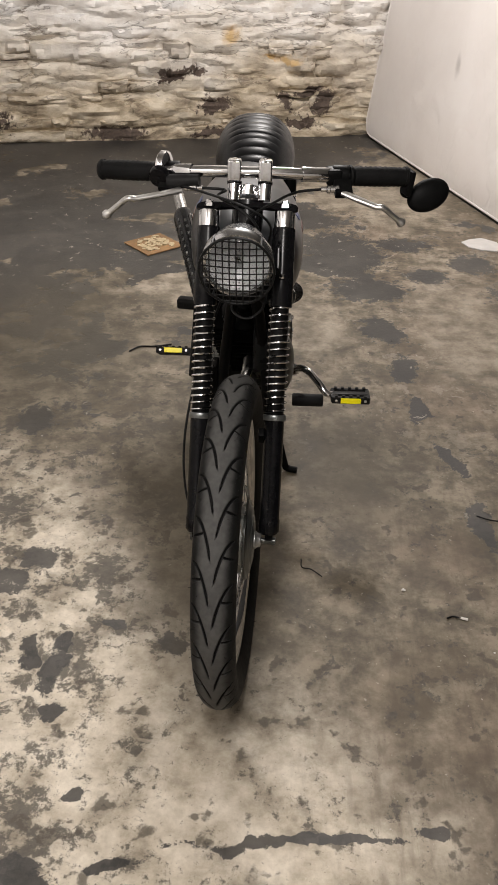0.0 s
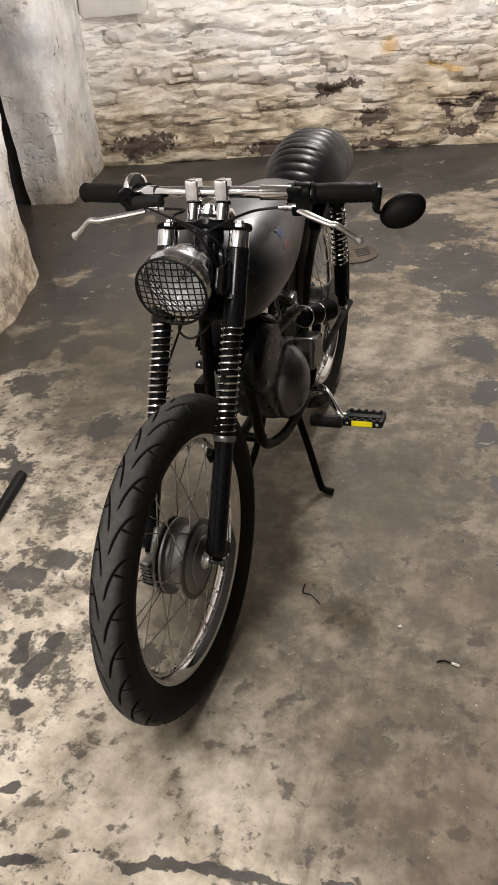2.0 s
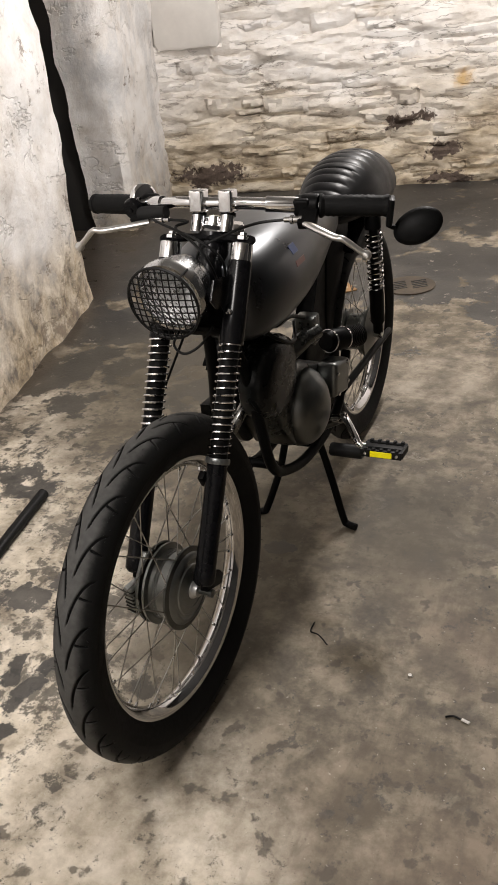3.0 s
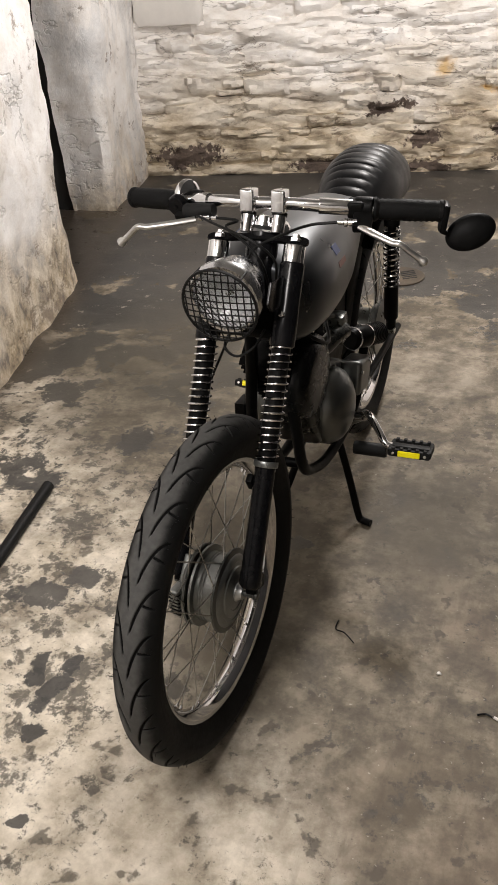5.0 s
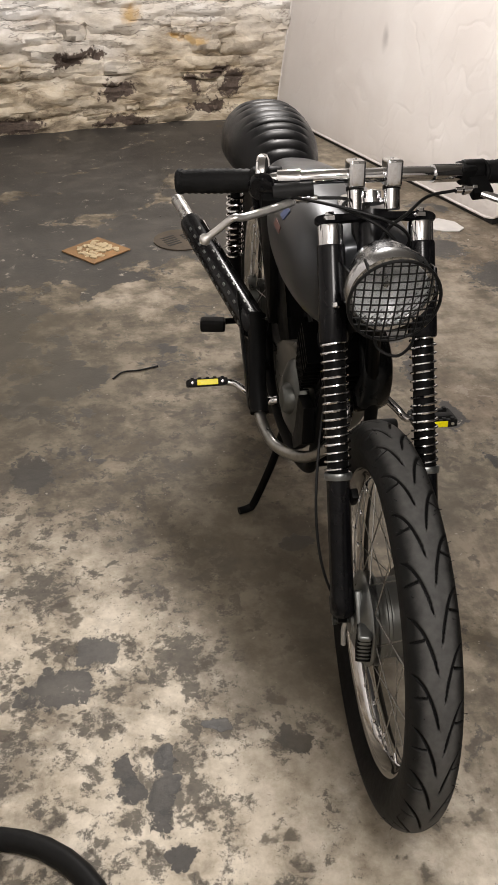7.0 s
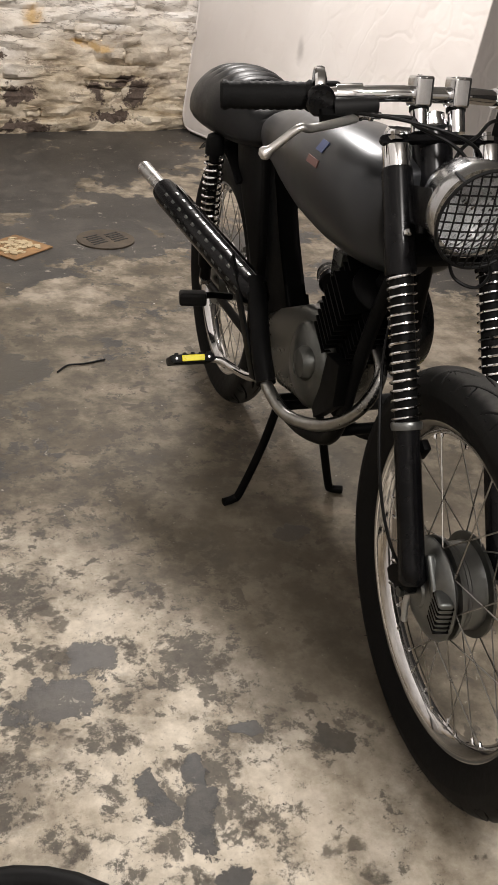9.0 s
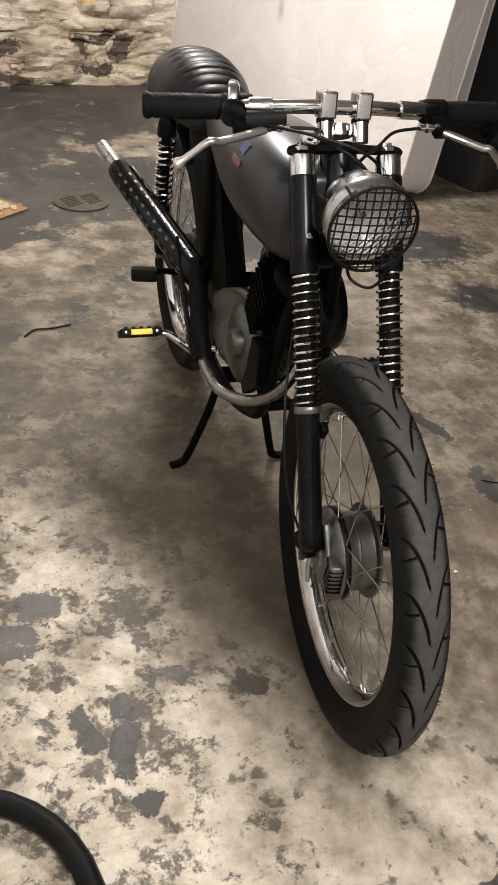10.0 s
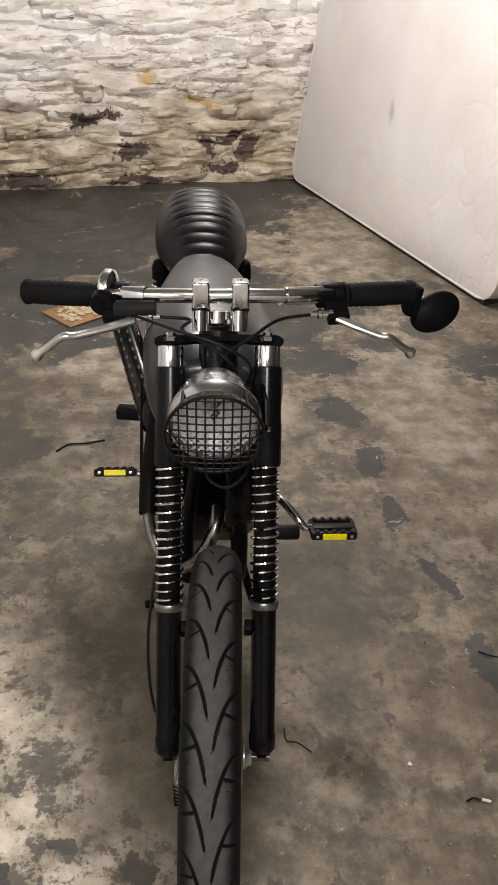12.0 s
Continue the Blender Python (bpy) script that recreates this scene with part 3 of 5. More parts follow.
def tyre():
    """A round-shouldered tyre; slanted grooves run from each shoulder and bend along the tread."""
    R, half, deep = 0.3285, 0.0388, 0.0050
    cross = [(0.2500, -0.022), (0.2560, -0.0270)]
    arc = 92
    for k in range(arc + 1):
        a = -1.62 + 3.24 * k / arc
        cross.append((R - half * 0.98 + half * 0.98 * math.cos(a) if abs(a) < 1.25 else R - half + half * math.cos(a), half * math.sin(a)))
    cross += [(0.2560, 0.0270), (0.2500, 0.022)]
    seg, pitches = 1440, 27
    pitch = 2 * math.pi / pitches
    verts, faces = [], []
    for i in range(seg):
        th = 2 * math.pi * i / seg
        for k, (r, h) in enumerate(cross):
            if 2 <= k < len(cross) - 2:
                s = h / half
                side = 1 if s > 0 else -1
                a = abs(s)
                if 0.05 < a < 0.88:
                    q = (0.88 - a) / 0.83
                    at = th / pitch + (0.5 if side > 0 else 0.0)
                    # a long hook towards the crown, and a short finger that forks off it at the shoulder
                    for u, slope, ok in ((0.30 * q + 0.75 * q ** 2.4, 0.30 + 1.8 * q ** 1.4, True), (0.45 - 0.12 * q, -0.12, q < 0.52)):
                        if ok:
                            d = ((at - u + 0.5) % 1.0) - 0.5
                            gap = abs(d) * pitch * R / math.hypot(1, slope / 0.83 * pitch * R / half)
                            wide = 0.0025 * min(1, (a - 0.05) / 0.10, 0.30 + (0.88 - a) / 0.25)
                            if gap < wide:
                                r = min(r, cross[k][0] - deep * min(1, (wide - gap) / 0.0012))
            verts.append((h, r * math.cos(th), r * math.sin(th)))
    n = len(cross)
    for i in range(seg):
        j = (i + 1) % seg
        for k in range(n - 1):
            faces.append((i * n + k, i * n + k + 1, j * n + k + 1, j * n + k))
    me = bpy.data.meshes.new("tyre")
    me.from_pydata(verts, [], faces)
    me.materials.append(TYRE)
    smooth(me, 40)
    return me


wheel_tyres = []
FRONT = pose(-0.005, 0.009, 0.3265, 0, -0.7, -3.0)
REAR = pose(-0.014, 1.235, 0.3285)
front_wheel = wheel("front_wheel", FRONT, moped)
rear_wheel = wheel("rear_wheel", REAR, moped)


def spokes(rim, flange, count=36):
    bm = bmesh.new()
    tube(bm, [(0, 0, 0), (0, 0, 1)], 0.00115, 6, 1)
    first = None
    for i in range(count):
        side = 1 if i % 2 else -1
        cross = 0.34 if (i // 2) % 2 else -0.34
        a = 2 * math.pi * i / count
        b = a + cross * 1.5
        p = Vector((side * flange[1], flange[0] * math.cos(b), flange[0] * math.sin(b)))
        q = Vector((side * 0.004, 0.2335 * math.cos(a), 0.2335 * math.sin(a)))
        m = along(p, q) @ Matrix.Diagonal((1, 1, (q - p).length, 1))
        if first is None:
            first = part("spoke", bm, SPOKE, rim, "thin steel spoke")
            first.matrix_basis = m
        else:
            same(first, "spoke", rim, m)
    bm = bmesh.new()
    lathe(bm, [(0.0015, 0), (0.0032, 0.0), (0.0032, 0.010), (0.002, 0.013), (0.001, 0.013)], seg=8)
    first = part("nipple", bm, CHROME, rim)
    for i in range(count):
        a = 2 * math.pi * i / count
        m = pose(0.004 * (1 if i % 2 else -1), 0, 0) @ Matrix.Translation((0, 0.2345 * math.cos(a), 0.2345 * math.sin(a))) @ pose(0, 0, 0, 90 + math.degrees(a), 0, 0)
        if i:
            same(first, "nipple", rim, m)
        else:
            first.matrix_basis = m


hairs(wheel_tyres[0])
spokes(front_wheel, (0.076, 0.028))
spokes(rear_wheel, (0.062, 0.03))
SIDE = pose(0, 0, 0, 0, 90, 0)

# front hub: ribbed scoop and cone-shaped brake plate on the machine's right, plain drum, dark flange on the other side
bm = bmesh.new()
lathe(bm, [(0.02, -0.0275), (0.066, -0.0275), (0.066, -0.022), (0.0785, -0.021), (0.0785, -0.0165), (0.067, -0.015), (0.0655, -0.010), (0.0665, -0.006), (0.0655, -0.004), (0.0665, 0.0), (0.0655, 0.002),
           (0.0665, 0.006), (0.0665, 0.022), (0.068, 0.025), (0.02, 0.025)], SIDE, 56)
part("hub", bm, HUB, front_wheel, "grey cast drum brake hub")
bm = bmesh.new()
lathe(bm, [(0.05, 0.0245), (0.078, 0.0245), (0.0805, 0.026), (0.0805, 0.0305), (0.078, 0.032), (0.05, 0.032)], SIDE, 56)
part("flange", bm, COVER, front_wheel, "dark spoke flange")
bm = bmesh.new()
lathe(bm, [(0.02, 0.030), (0.070, 0.0325), (0.066, 0.037), (0.058, 0.039), (0.056, 0.0375), (0.050, 0.0385), (0.048, 0.041), (0.036, 0.043), (0.034, 0.0415), (0.027, 0.043), (0.012, 0.044)], SIDE, 56)
part("hub_cover", bm, HUB, front_wheel, "grey hub face with turned rings")
bm = bmesh.new()
lathe(bm, [(0.010, 0.042), (0.018, 0.042), (0.018, 0.046), (0.014, 0.051), (0.013, 0.056), (0.008, 0.057)], SIDE, 24)
part("axle_cone", bm, ALLOY, front_wheel, "bright axle spacer")
bm = bmesh.new()
lathe(bm, [(0.01, -0.058), (0.024, -0.058), (0.027, -0.054), (0.040, -0.0535), (0.058, -0.047), (0.070, -0.040), (0.0775, -0.0355), (0.079, -0.032), (0.077, -0.029), (0.02, -0.029)], SIDE, 56)
box(bm, 0.022, 0.034, 0.062, pose(-0.0455, -0.060, 0.008, 2, 0, -10), 0.006, 3)
box(bm, 0.014, 0.016, 0.10, pose(-0.0475, -0.034, 0.030, -42, 0, 0), 0.005, 3)
plate = part("brake_plate", bm, HUB, front_wheel, "cast brake plate with ribbed air scoop")
for k in range(6):
    bm = bmesh.new()
    box(bm, 0.0235, 0.0355, 0.0036, pose(-0.0455, -0.0602, -0.014 + 0.0088 * k, 2, 0, -10), 0.0008, 1)
    part("slot", bm, SATIN, plate, "dark air slot")
bm = bmesh.new()
tube(bm, [(-0.050, 0.020, -0.010), (-0.060, 0.014, -0.036), (-0.062, 0.004, -0.066)], (0.0065, 0.0045), 10)
part("brake_arm", bm, ALLOY, plate, "bright brake arm")
bm = bmesh.new()
lathe(bm, [(0.003, -0.086), (0.008, -0.085), (0.008, -0.078), (0.006, -0.077), (0.006, 0.077), (0.008, 0.078), (0.008, 0.085), (0.003, 0.086)], SIDE, 16)
part("axle", bm, COVER, front_wheel)
bm = bmesh.new()
lathe(bm, [(0.02, -0.05), (0.062, -0.048), (0.066, -0.03), (0.066, -0.022), (0.055, -0.018), (0.055, 0.018), (0.066, 0.022), (0.07, 0.04), (0.085, 0.042), (0.085, 0.048), (0.05, 0.05), (0.02, 0.06)], SIDE, 48)
part("hub", bm, COVER, rear_wheel, "oily drum hub with sprocket")
bm = bmesh.new()
tube(bm, [(0, -0.15, -0.185), (0, -0.142, -0.178)], 0.0035, 8, 1)
part("valve", bm, WIRE, front_wheel)


# the fork: both legs lean back
def leg_at(z, side, out=0.0):
    return Vector((side * 0.0722 - 0.006 + (z - 0.33) * 0.018, 0.212 + (z - 0.736) * 0.553 + out, z))


for side in (-1, 1):
    word = "black fork slider"
    bm = bmesh.new()
    p, q = leg_at(0.555, side), leg_at(0.350, side)
    length = (q - p).length
    lathe(bm, [(0.016, 0), (0.0192, 0.002), (0.0192, length * 0.86), (0.0205, length * 0.88), (0.0205, length * 0.97), (0.015, length), (0.006, length)], along(p, q), 28)
    slider = part("fork_slider", bm, BLACK, moped, word)
    bm = bmesh.new()
    a = leg_at(0.358, side)
    slab(bm, [(a.y - 0.008, a.z - 0.02), (a.y + 0.05, a.z - 0.045), (a.y + 0.062, a.z - 0.03), (a.y + 0.05, a.z - 0.012), (a.y + 0.01, a.z + 0.02)], a.x - 0.008, a.x + 0.008, 0.003)
    part("axle_lug", bm, SATIN, slider)
    bm = bmesh.new()
    box(bm, 0.012, 0.018, 0.03, Matrix.Translation(leg_at(0.52, side) + Vector((-side * 0.024, 0.0, 0))) @ pose(0, 0, 0, 27, 0, 0), 0.003)
    part("mudguard_lug", bm, SATIN, slider)
    # the stanchion and its open spring
    bm = bmesh.new()
    p, q = leg_at(0.746, side), leg_at(0.548, side)
    tube(bm, [p, q], 0.0172, 24, 1)
    inner = part("stanchion", bm, SATIN, moped)
    bm = bmesh.new()
    m, length = along(p, q), (q - p).length
    turns = 16
    tube(bm, [m @ Vector((0.0202 * math.cos(2 * math.pi * k / 16), 0.0202 * math.sin(2 * math.pi * k / 16), 0.008 + (length - 0.016) * k / (16 * turns))) for k in range(16 * turns + 1)], 0.0021, 6, 1)
    part("fork_spring", bm, CHROME, moped, "bright steel coil spring over the fork tube")
    bm = bmesh.new()
    m = along(leg_at(0.560, side), leg_at(0.544, side))
    lathe(bm, [(0.016, 0.004), (0.0218, 0.004), (0.0228, 0.006), (0.0228, 0.011), (0.0218, 0.015), (0.016, 0.015)], m, 28)
    part("spring_seat", bm, HUB, moped, "dull metal spring seat")
    bm = bmesh.new()
    p, q = leg_at(0.868, side), leg_at(0.738, side)
    length = (q - p).length
    lathe(bm, [(0.016, 0), (0.0212, 0.0), (0.0222, 0.004), (0.0222, length * 0.55), (0.0232, length * 0.58), (0.0232, length - 0.004), (0.0222, length), (0.016, length)], along(p, q), 28)
    shroud = part("fork_shroud", bm, BLACK, moped, "black painted upper fork cover")
    bm = bmesh.new()
    m = along(leg_at(0.80, side) + Vector((0, -0.027, 0.0)), leg_at(0.80, side) + Vector((0, -0.05, -0.02)))
    lathe(bm, [(0.003, 0), (0.006, 0.0), (0.006, 0.006), (0.003, 0.008)], m, 8)
    part("bolt", bm, CHROME, shroud)
    bm = bmesh.new()
    m = along(leg_at(0.866, side), leg_at(0.906, side))
    lathe(bm, [(0.012, 0), (0.0200, 0), (0.0200, 0.031), (0.0192, 0.033), (0.012, 0.033)], m, 28)
    cap = part("fork_cap", bm, CHROME, moped, "chrome fork top sleeve")
    bm = bmesh.new()
    lathe(bm, [(0.008, 0.040), (0.0115, 0.040), (0.0115, 0.046), (0.007, 0.048), (0.007, 0.053), (0.003, 0.054)], m, 6)
    part("nut", bm, CHROME, cap, degrees=20)

# top yoke, bottom yoke and steering head
lean = pose(0, 0, 0, 28.9, 0, 0)
bm = bmesh.new()
top = leg_at(0.9005, 0)
pts = []
for k in range(48):
    a = 2 * math.pi * k / 48
    c, s = math.cos(a), math.sin(a)
    pts.append((0.097 * (abs(c) ** 0.7) * (1 if c > 0 else -1), (0.018 * abs(c) ** 3 + 0.0065) * s + 0.006 * (1 - abs(c)), 0))
m = Matrix.Translation(top) @ lean
rings(bm, [[m @ Vector((x, y, z)) for x, y, _ in pts] for z in (-0.0035, 0.0035)])
bmesh.ops.bevel(bm, geom=[e for e in bm.edges if abs((e.verts[0].co - e.verts[1].co).length) < 0.03], offset=0.001, segments=1, affect="EDGES")
part("top_yoke", bm, BLACK, moped, "black top fork yoke")
bm = bmesh.new()
m = Matrix.Translation(leg_at(0.762, 0) + Vector((0, 0.02, 0))) @ lean
box(bm, 0.158, 0.045, 0.028, m, 0.008)
part("bottom_yoke", bm, SATIN, moped)
bm = bmesh.new()
tube(bm, [leg_at(0.90, 0) + Vector((0, 0.035, 0)), leg_at(0.74, 0) + Vector((0, 0.035, 0))], 0.030, 24, 1)
part("steering_head", bm, BLACK, moped)
bm = bmesh.new()
m = along(leg_at(0.912, 0) + Vector((0, 0.03, 0)), leg_at(0.95, 0) + Vector((0, 0.03, 0)))
lathe(bm, [(0.006, 0), (0.022, 0), (0.022, 0.006), (0.018, 0.007), (0.018, 0.018), (0.008, 0.022)], m, 24)
part("stem_nut", bm, CHROME, moped)

# risers and handlebar
BAR = [(-0.296, 0.411, 0.935), (-0.20, 0.385, 0.941), (-0.12, 0.360, 0.950), (-0.06, 0.349, 0.955), (0, 0.347, 0.955), (0.06, 0.349, 0.955), (0.12, 0.360, 0.950), (0.20, 0.385, 0.941), (0.318, 0.415, 0.934)]
for side in (-1, 1):
    bm = bmesh.new()
    box(bm, 0.026, 0.034, 0.041, pose(0.007 + side * 0.0295, 0.344, 0.960, -8, 0, 0), 0.0045, 3)
    riser = part("riser_clamp", bm, CHROME, moped, "square chrome handlebar clamp")
    bm = bmesh.new()
    tube(bm, [(0.007 + side * 0.0295, 0.340, 0.942), (0.006 + side * 0.0295, 0.322, 0.908)], 0.0125, 20, 1)
    part("post", bm, CHROME, riser)
    bm = bmesh.new()
    lathe(bm, [(0.011, 0), (0.0142, 0), (0.0142, 0.006), (0.011, 0.006)], along((0.007 + side * 0.0295, 0.340, 0.940), (0.006 + side * 0.0295, 0.322, 0.906)), 24)
    part("collar", bm, SATIN, riser)
    bm = bmesh.new()
    for dy in (-0.011, 0.011):
        lathe(bm, [(0.001, 0), (0.0032, 0), (0.0032, 0.0008), (0.001, 0.001)], pose(0.007 + side * 0.0295, 0.342 + dy, 0.9800, -8, 0, 0), 8)
    part("bolt", bm, CHROME, riser)
bm = bmesh.new()
tube(bm, BAR, 0.0112, 20, 5)
handlebar = part("handlebar", bm, CHROME, moped, "chrome handlebar swept slightly back")
for a, b in (((0.105, 0.355, 0.952), (0.162, 0.373, 0.946)), ((-0.105, 0.355, 0.952), (-0.140, 0.366, 0.948))):
    bm = bmesh.new()
    length = (Vector(b) - Vector(a)).length
    lathe(bm, [(0.011, 0), (0.0138, 0), (0.0142, 0.002), (0.0142, length - 0.002), (0.0138, length), (0.011, length)], along(a, b), 24)
    part("bar_sleeve", bm, CHROME, handlebar, "bright metal sleeve")


def grip(a, b, flare):
    bm = bmesh.new()
    length = (Vector(b) - Vector(a)).length
    prof = [(0.011, 0), (0.021 + flare, 0.0), (0.0215 + flare, 0.004), (0.0182, 0.009)]
    for k in range(22):
        h = 0.010 + (length - 0.020) * k / 21
        prof.append((0.0180 + (0.0006 if k % 2 else -0.0006) + 0.001 * math.sin(math.pi * k / 21), h))
    prof += [(0.0196, length - 0.010), (0.0200, length - 0.004), (0.017, length), (0.005, length)]
    lathe(bm, prof, along(a, b), 28)
    return part("grip", bm, GRIP, moped, "black rubber handlebar grip")


grip((0.197, 0.384, 0.9415), (0.318, 0.415, 0.934), 0.0)
grip((-0.172, 0.378, 0.943), (-0.296, 0.411, 0.935), 0.0)

# lever perches, levers, cables
for side in (-1, 1):
    root = Vector((0.182 if side > 0 else -0.148, 0.377, 0.944))
    bm = bmesh.new()
    m = along(root - Vector((side * 0.016, -0.004, 0)), root + Vector((side * 0.016, 0.004, 0)))
    lathe(bm, [(0.011, 0), (0.0185, 0), (0.0195, 0.003), (0.0195, 0.029), (0.0185, 0.032), (0.011, 0.032)], m, 24)
    box(bm, 0.034, 0.036, 0.018, Matrix.Translation(root + Vector((side * 0.004, -0.028, -0.016))) @ pose(0, 0, 0, 28, 0, side * 8), 0.004)
    perch = part("lever_perch", bm, SATIN, moped, "black lever clamp")
    bm = bmesh.new()
    tip, bend = (Vector((-0.270, 0.288, 0.881)), Vector((-0.222, 0.280, 0.920))) if side < 0 else (Vector((0.306, 0.320, 0.870)), Vector((0.262, 0.308, 0.906)))
    p0 = root + (Vector((0.004, -0.040, -0.020)) if side > 0 else Vector((0.022, -0.050, -0.020)))
    mid = [p0, p0.lerp(bend, 0.4) + Vector((0, -0.004, -0.001)), p0.lerp(bend, 0.82) + Vector((0, -0.003, -0.002)), bend, bend.lerp(tip, 0.45), tip]
    loops = []
    pts = spline(mid, 7)
    for i, p in enumerate(pts):
        d = (pts[min(i + 1, len(pts) - 1)] - pts[max(i - 1, 0)]).normalized()
        u = Vector((0, 0, 1)).cross(d).normalized()
        v = d.cross(u)
        f = i / (len(pts) - 1)
        w, h = 0.0095 - 0.0038 * f, 0.0058 - 0.0004 * f
        if f > 0.90:
            w = h = max(0.0095 * math.sqrt(max(0.02, 1 - ((f - 0.955) / 0.05) ** 2)), 0.006 if f < 0.95 else 0.0)
        loops.append([p + u * w * math.cos(2 * math.pi * k / 14) + v * h * math.sin(2 * math.pi * k / 14) for k in range(14)])
    rings(bm, loops)
    part("lever", bm, LEVER, perch, "brushed alloy lever with ball end")
    bm = bmesh.new()
    m = along(p0 + Vector((-side * 0.008, 0.006, 0.004)), p0 + Vector((-side * 0.05, 0.004, 0.004)))
    lathe(bm, [(0.003, 0), (0.008, 0), (0.008, 0.006), (0.0065, 0.007), (0.0065, 0.016), (0.008, 0.017), (0.008, 0.022), (0.005, 0.024), (0.005, 0.034), (0.003, 0.035)], m, 12)
    part("cable_adjuster", bm, CHROME, perch)
    e = p0 + Vector((-side * 0.042, 0.004, 0.004))
    bm = bmesh.new()
    if side > 0:
        tube(bm, [e, e + Vector((-0.05, -0.012, -0.004)), (0.05, 0.285, 0.915), (0.01, 0.262, 0.895), (0.0, 0.262, 0.85), (0.02, 0.28, 0.78)], 0.0027, 8)
    else:
        tube(bm, [e, e + Vector((0.045, -0.01, 0.0)), (-0.05, 0.29, 0.925), (0.0, 0.262, 0.905), (0.03, 0.255, 0.87), (0.03, 0.29, 0.80)], 0.0027, 8)
    part("cable", bm, WIRE, moped, "black control cable")
# further cables that loop round the steering head
for pts in ([(-0.14, 0.345, 0.93), (-0.07, 0.285, 0.932), (0.01, 0.255, 0.915), (0.05, 0.262, 0.88), (0.04, 0.29, 0.82)],
            [(-0.04, 0.26, 0.74), (-0.080, 0.205, 0.63), (-0.105, 0.125, 0.52), (-0.106, 0.072, 0.43), (-0.088, 0.036, 0.365), (-0.055, 0.02, 0.335)],
            [(-0.012, 0.20, 0.775), (-0.016, 0.165, 0.752), (0.012, 0.150, 0.742), (0.040, 0.165, 0.756), (0.048, 0.20, 0.775)]):
    bm = bmesh.new()
    tube(bm, pts, 0.0025, 8)
    part("cable", bm, WIRE, moped, "black control cable")

# gear change housing beside the left grip: chrome bell with a black disc
bm = bmesh.new()
m = along((-0.146, 0.376, 0.950), (-0.182, 0.386, 0.948))
lathe(bm, [(0.012, 0.006), (0.026, 0.007), (0.032, 0.010), (0.0335, 0.014), (0.0335, 0.021), (0.031, 0.024), (0.012, 0.025)], m, 36)
part("twist_housing", bm, CHROME, moped, "chrome twist grip housing")
bm = bmesh.new()
m = along((-0.168, 0.354, 0.943), (-0.171, 0.337, 0.940))
lathe(bm, [(0.01, 0.0), (0.021, 0.0), (0.021, 0.008), (0.018, 0.012), (0.004, 0.012), (0.004, 0.014), (0.001, 0.0145)], m, 28)
part("switch_disc", bm, BLACK, moped, "round black switch")
bm = bmesh.new()
tube(bm, [(-0.150, 0.345, 0.934), (-0.120, 0.338, 0.938), (-0.090, 0.335, 0.941)], (0.014, 0.012), 14)
part("lever_boot", bm, RUBBER, moped, "black rubber lever boot")
bm = bmesh.new()
box(bm, 0.03, 0.03, 0.03, pose(0.168, 0.374, 0.945, 10, 0, 10), 0.006, 3)
part("switch_block", bm, SATIN, moped)

# bar end mirror
bm = bmesh.new()
mc = Vector((0.364, 0.425, 0.896))
mn = Vector((0.12, -0.86, 0.36)).normalized()
mu = Vector((0.85, 0.25, 0.34))
mu = (mu - mn * mu.dot(mn)).normalized()
m = Matrix.Translation(mc) @ Matrix((mu, mn.cross(mu), mn)).transposed().to_4x4()
prof = [(0.002, 0.014), (0.020, 0.0125), (0.036, 0.008), (0.045, 0.002), (0.0475, -0.004), (0.046, -0.008), (0.044, -0.008)]
lathe(bm, prof, m @ Matrix.Diagonal((0.95, 0.66, 0.8, 1)), 48)
mirror = part("mirror", bm, SATIN, moped, "round black bar end mirror")
bm = bmesh.new()
lathe(bm, [(0.001, -0.0085), (0.044, -0.0085), (0.044, -0.0075)], m @ Matrix.Diagonal((0.95, 0.66, 0.8, 1)), 48)
part("mirror_glass", bm, SILVER, mirror)
bm = bmesh.new()
tube(bm, [mc + Vector((-0.012, -0.006, -0.004)), mc + Vector((-0.05, -0.004, 0.0)), mc + Vector((-0.052, 0.0, 0.02)), (0.316, 0.414, 0.934)], 0.0045, 10)
box(bm, 0.012, 0.04, 0.05, pose(0.318, 0.412, 0.925, 0, 8, 15), 0.005)
part("stem", bm, SATIN, mirror)

# headlamp with stone guard
LAMP = along((-0.006, 0.156, 0.8435), (-0.036, 0.156 - 0.99, 0.8435 - 0.15)) @ pose(0, 0, 0, 0, 0, 90) @ Matrix.Scale(0.90, 4)
bm = bmesh.new()
lathe(bm, [(0.004, -0.112), (0.018, -0.110), (0.036, -0.100), (0.051, -0.082), (0.062, -0.054), (0.068, -0.026), (0.0695, -0.022), (0.0735, -0.020), (0.0742, -0.014), (0.0735, -0.004), (0.070, 0.003), (0.0635, 0.003), (0.062, -0.004)], LAMP, 56, False)
headlamp = part("headlamp", bm, LAMP_SHELL, moped, "round chrome headlamp with black wire stone guard")
bm = bmesh.new()
lathe(bm, [(0.006, -0.050), (0.020, -0.046), (0.040, -0.032), (0.054, -0.016), (0.062, -0.004), (0.0625, -0.0045)], LAMP, 48, False)
part("reflector", bm, LAMP_SILVER, headlamp)
glass = Nodes("lamp_glass", 0.04)
glass.set("Transmission Weight", 1.0)
glass.set("IOR", 1.3)
gv = glass.object_space()
ribs = glass.math("MULTIPLY", glass.math("SINE", glass.math("MULTIPLY", glass.split(gv)[0], 620.0)), glass.math("SINE", glass.math("MULTIPLY", glass.split(gv)[2], 430.0)))
glass.bump(ribs, 0.8, 0.0016)
bm = bmesh.new()
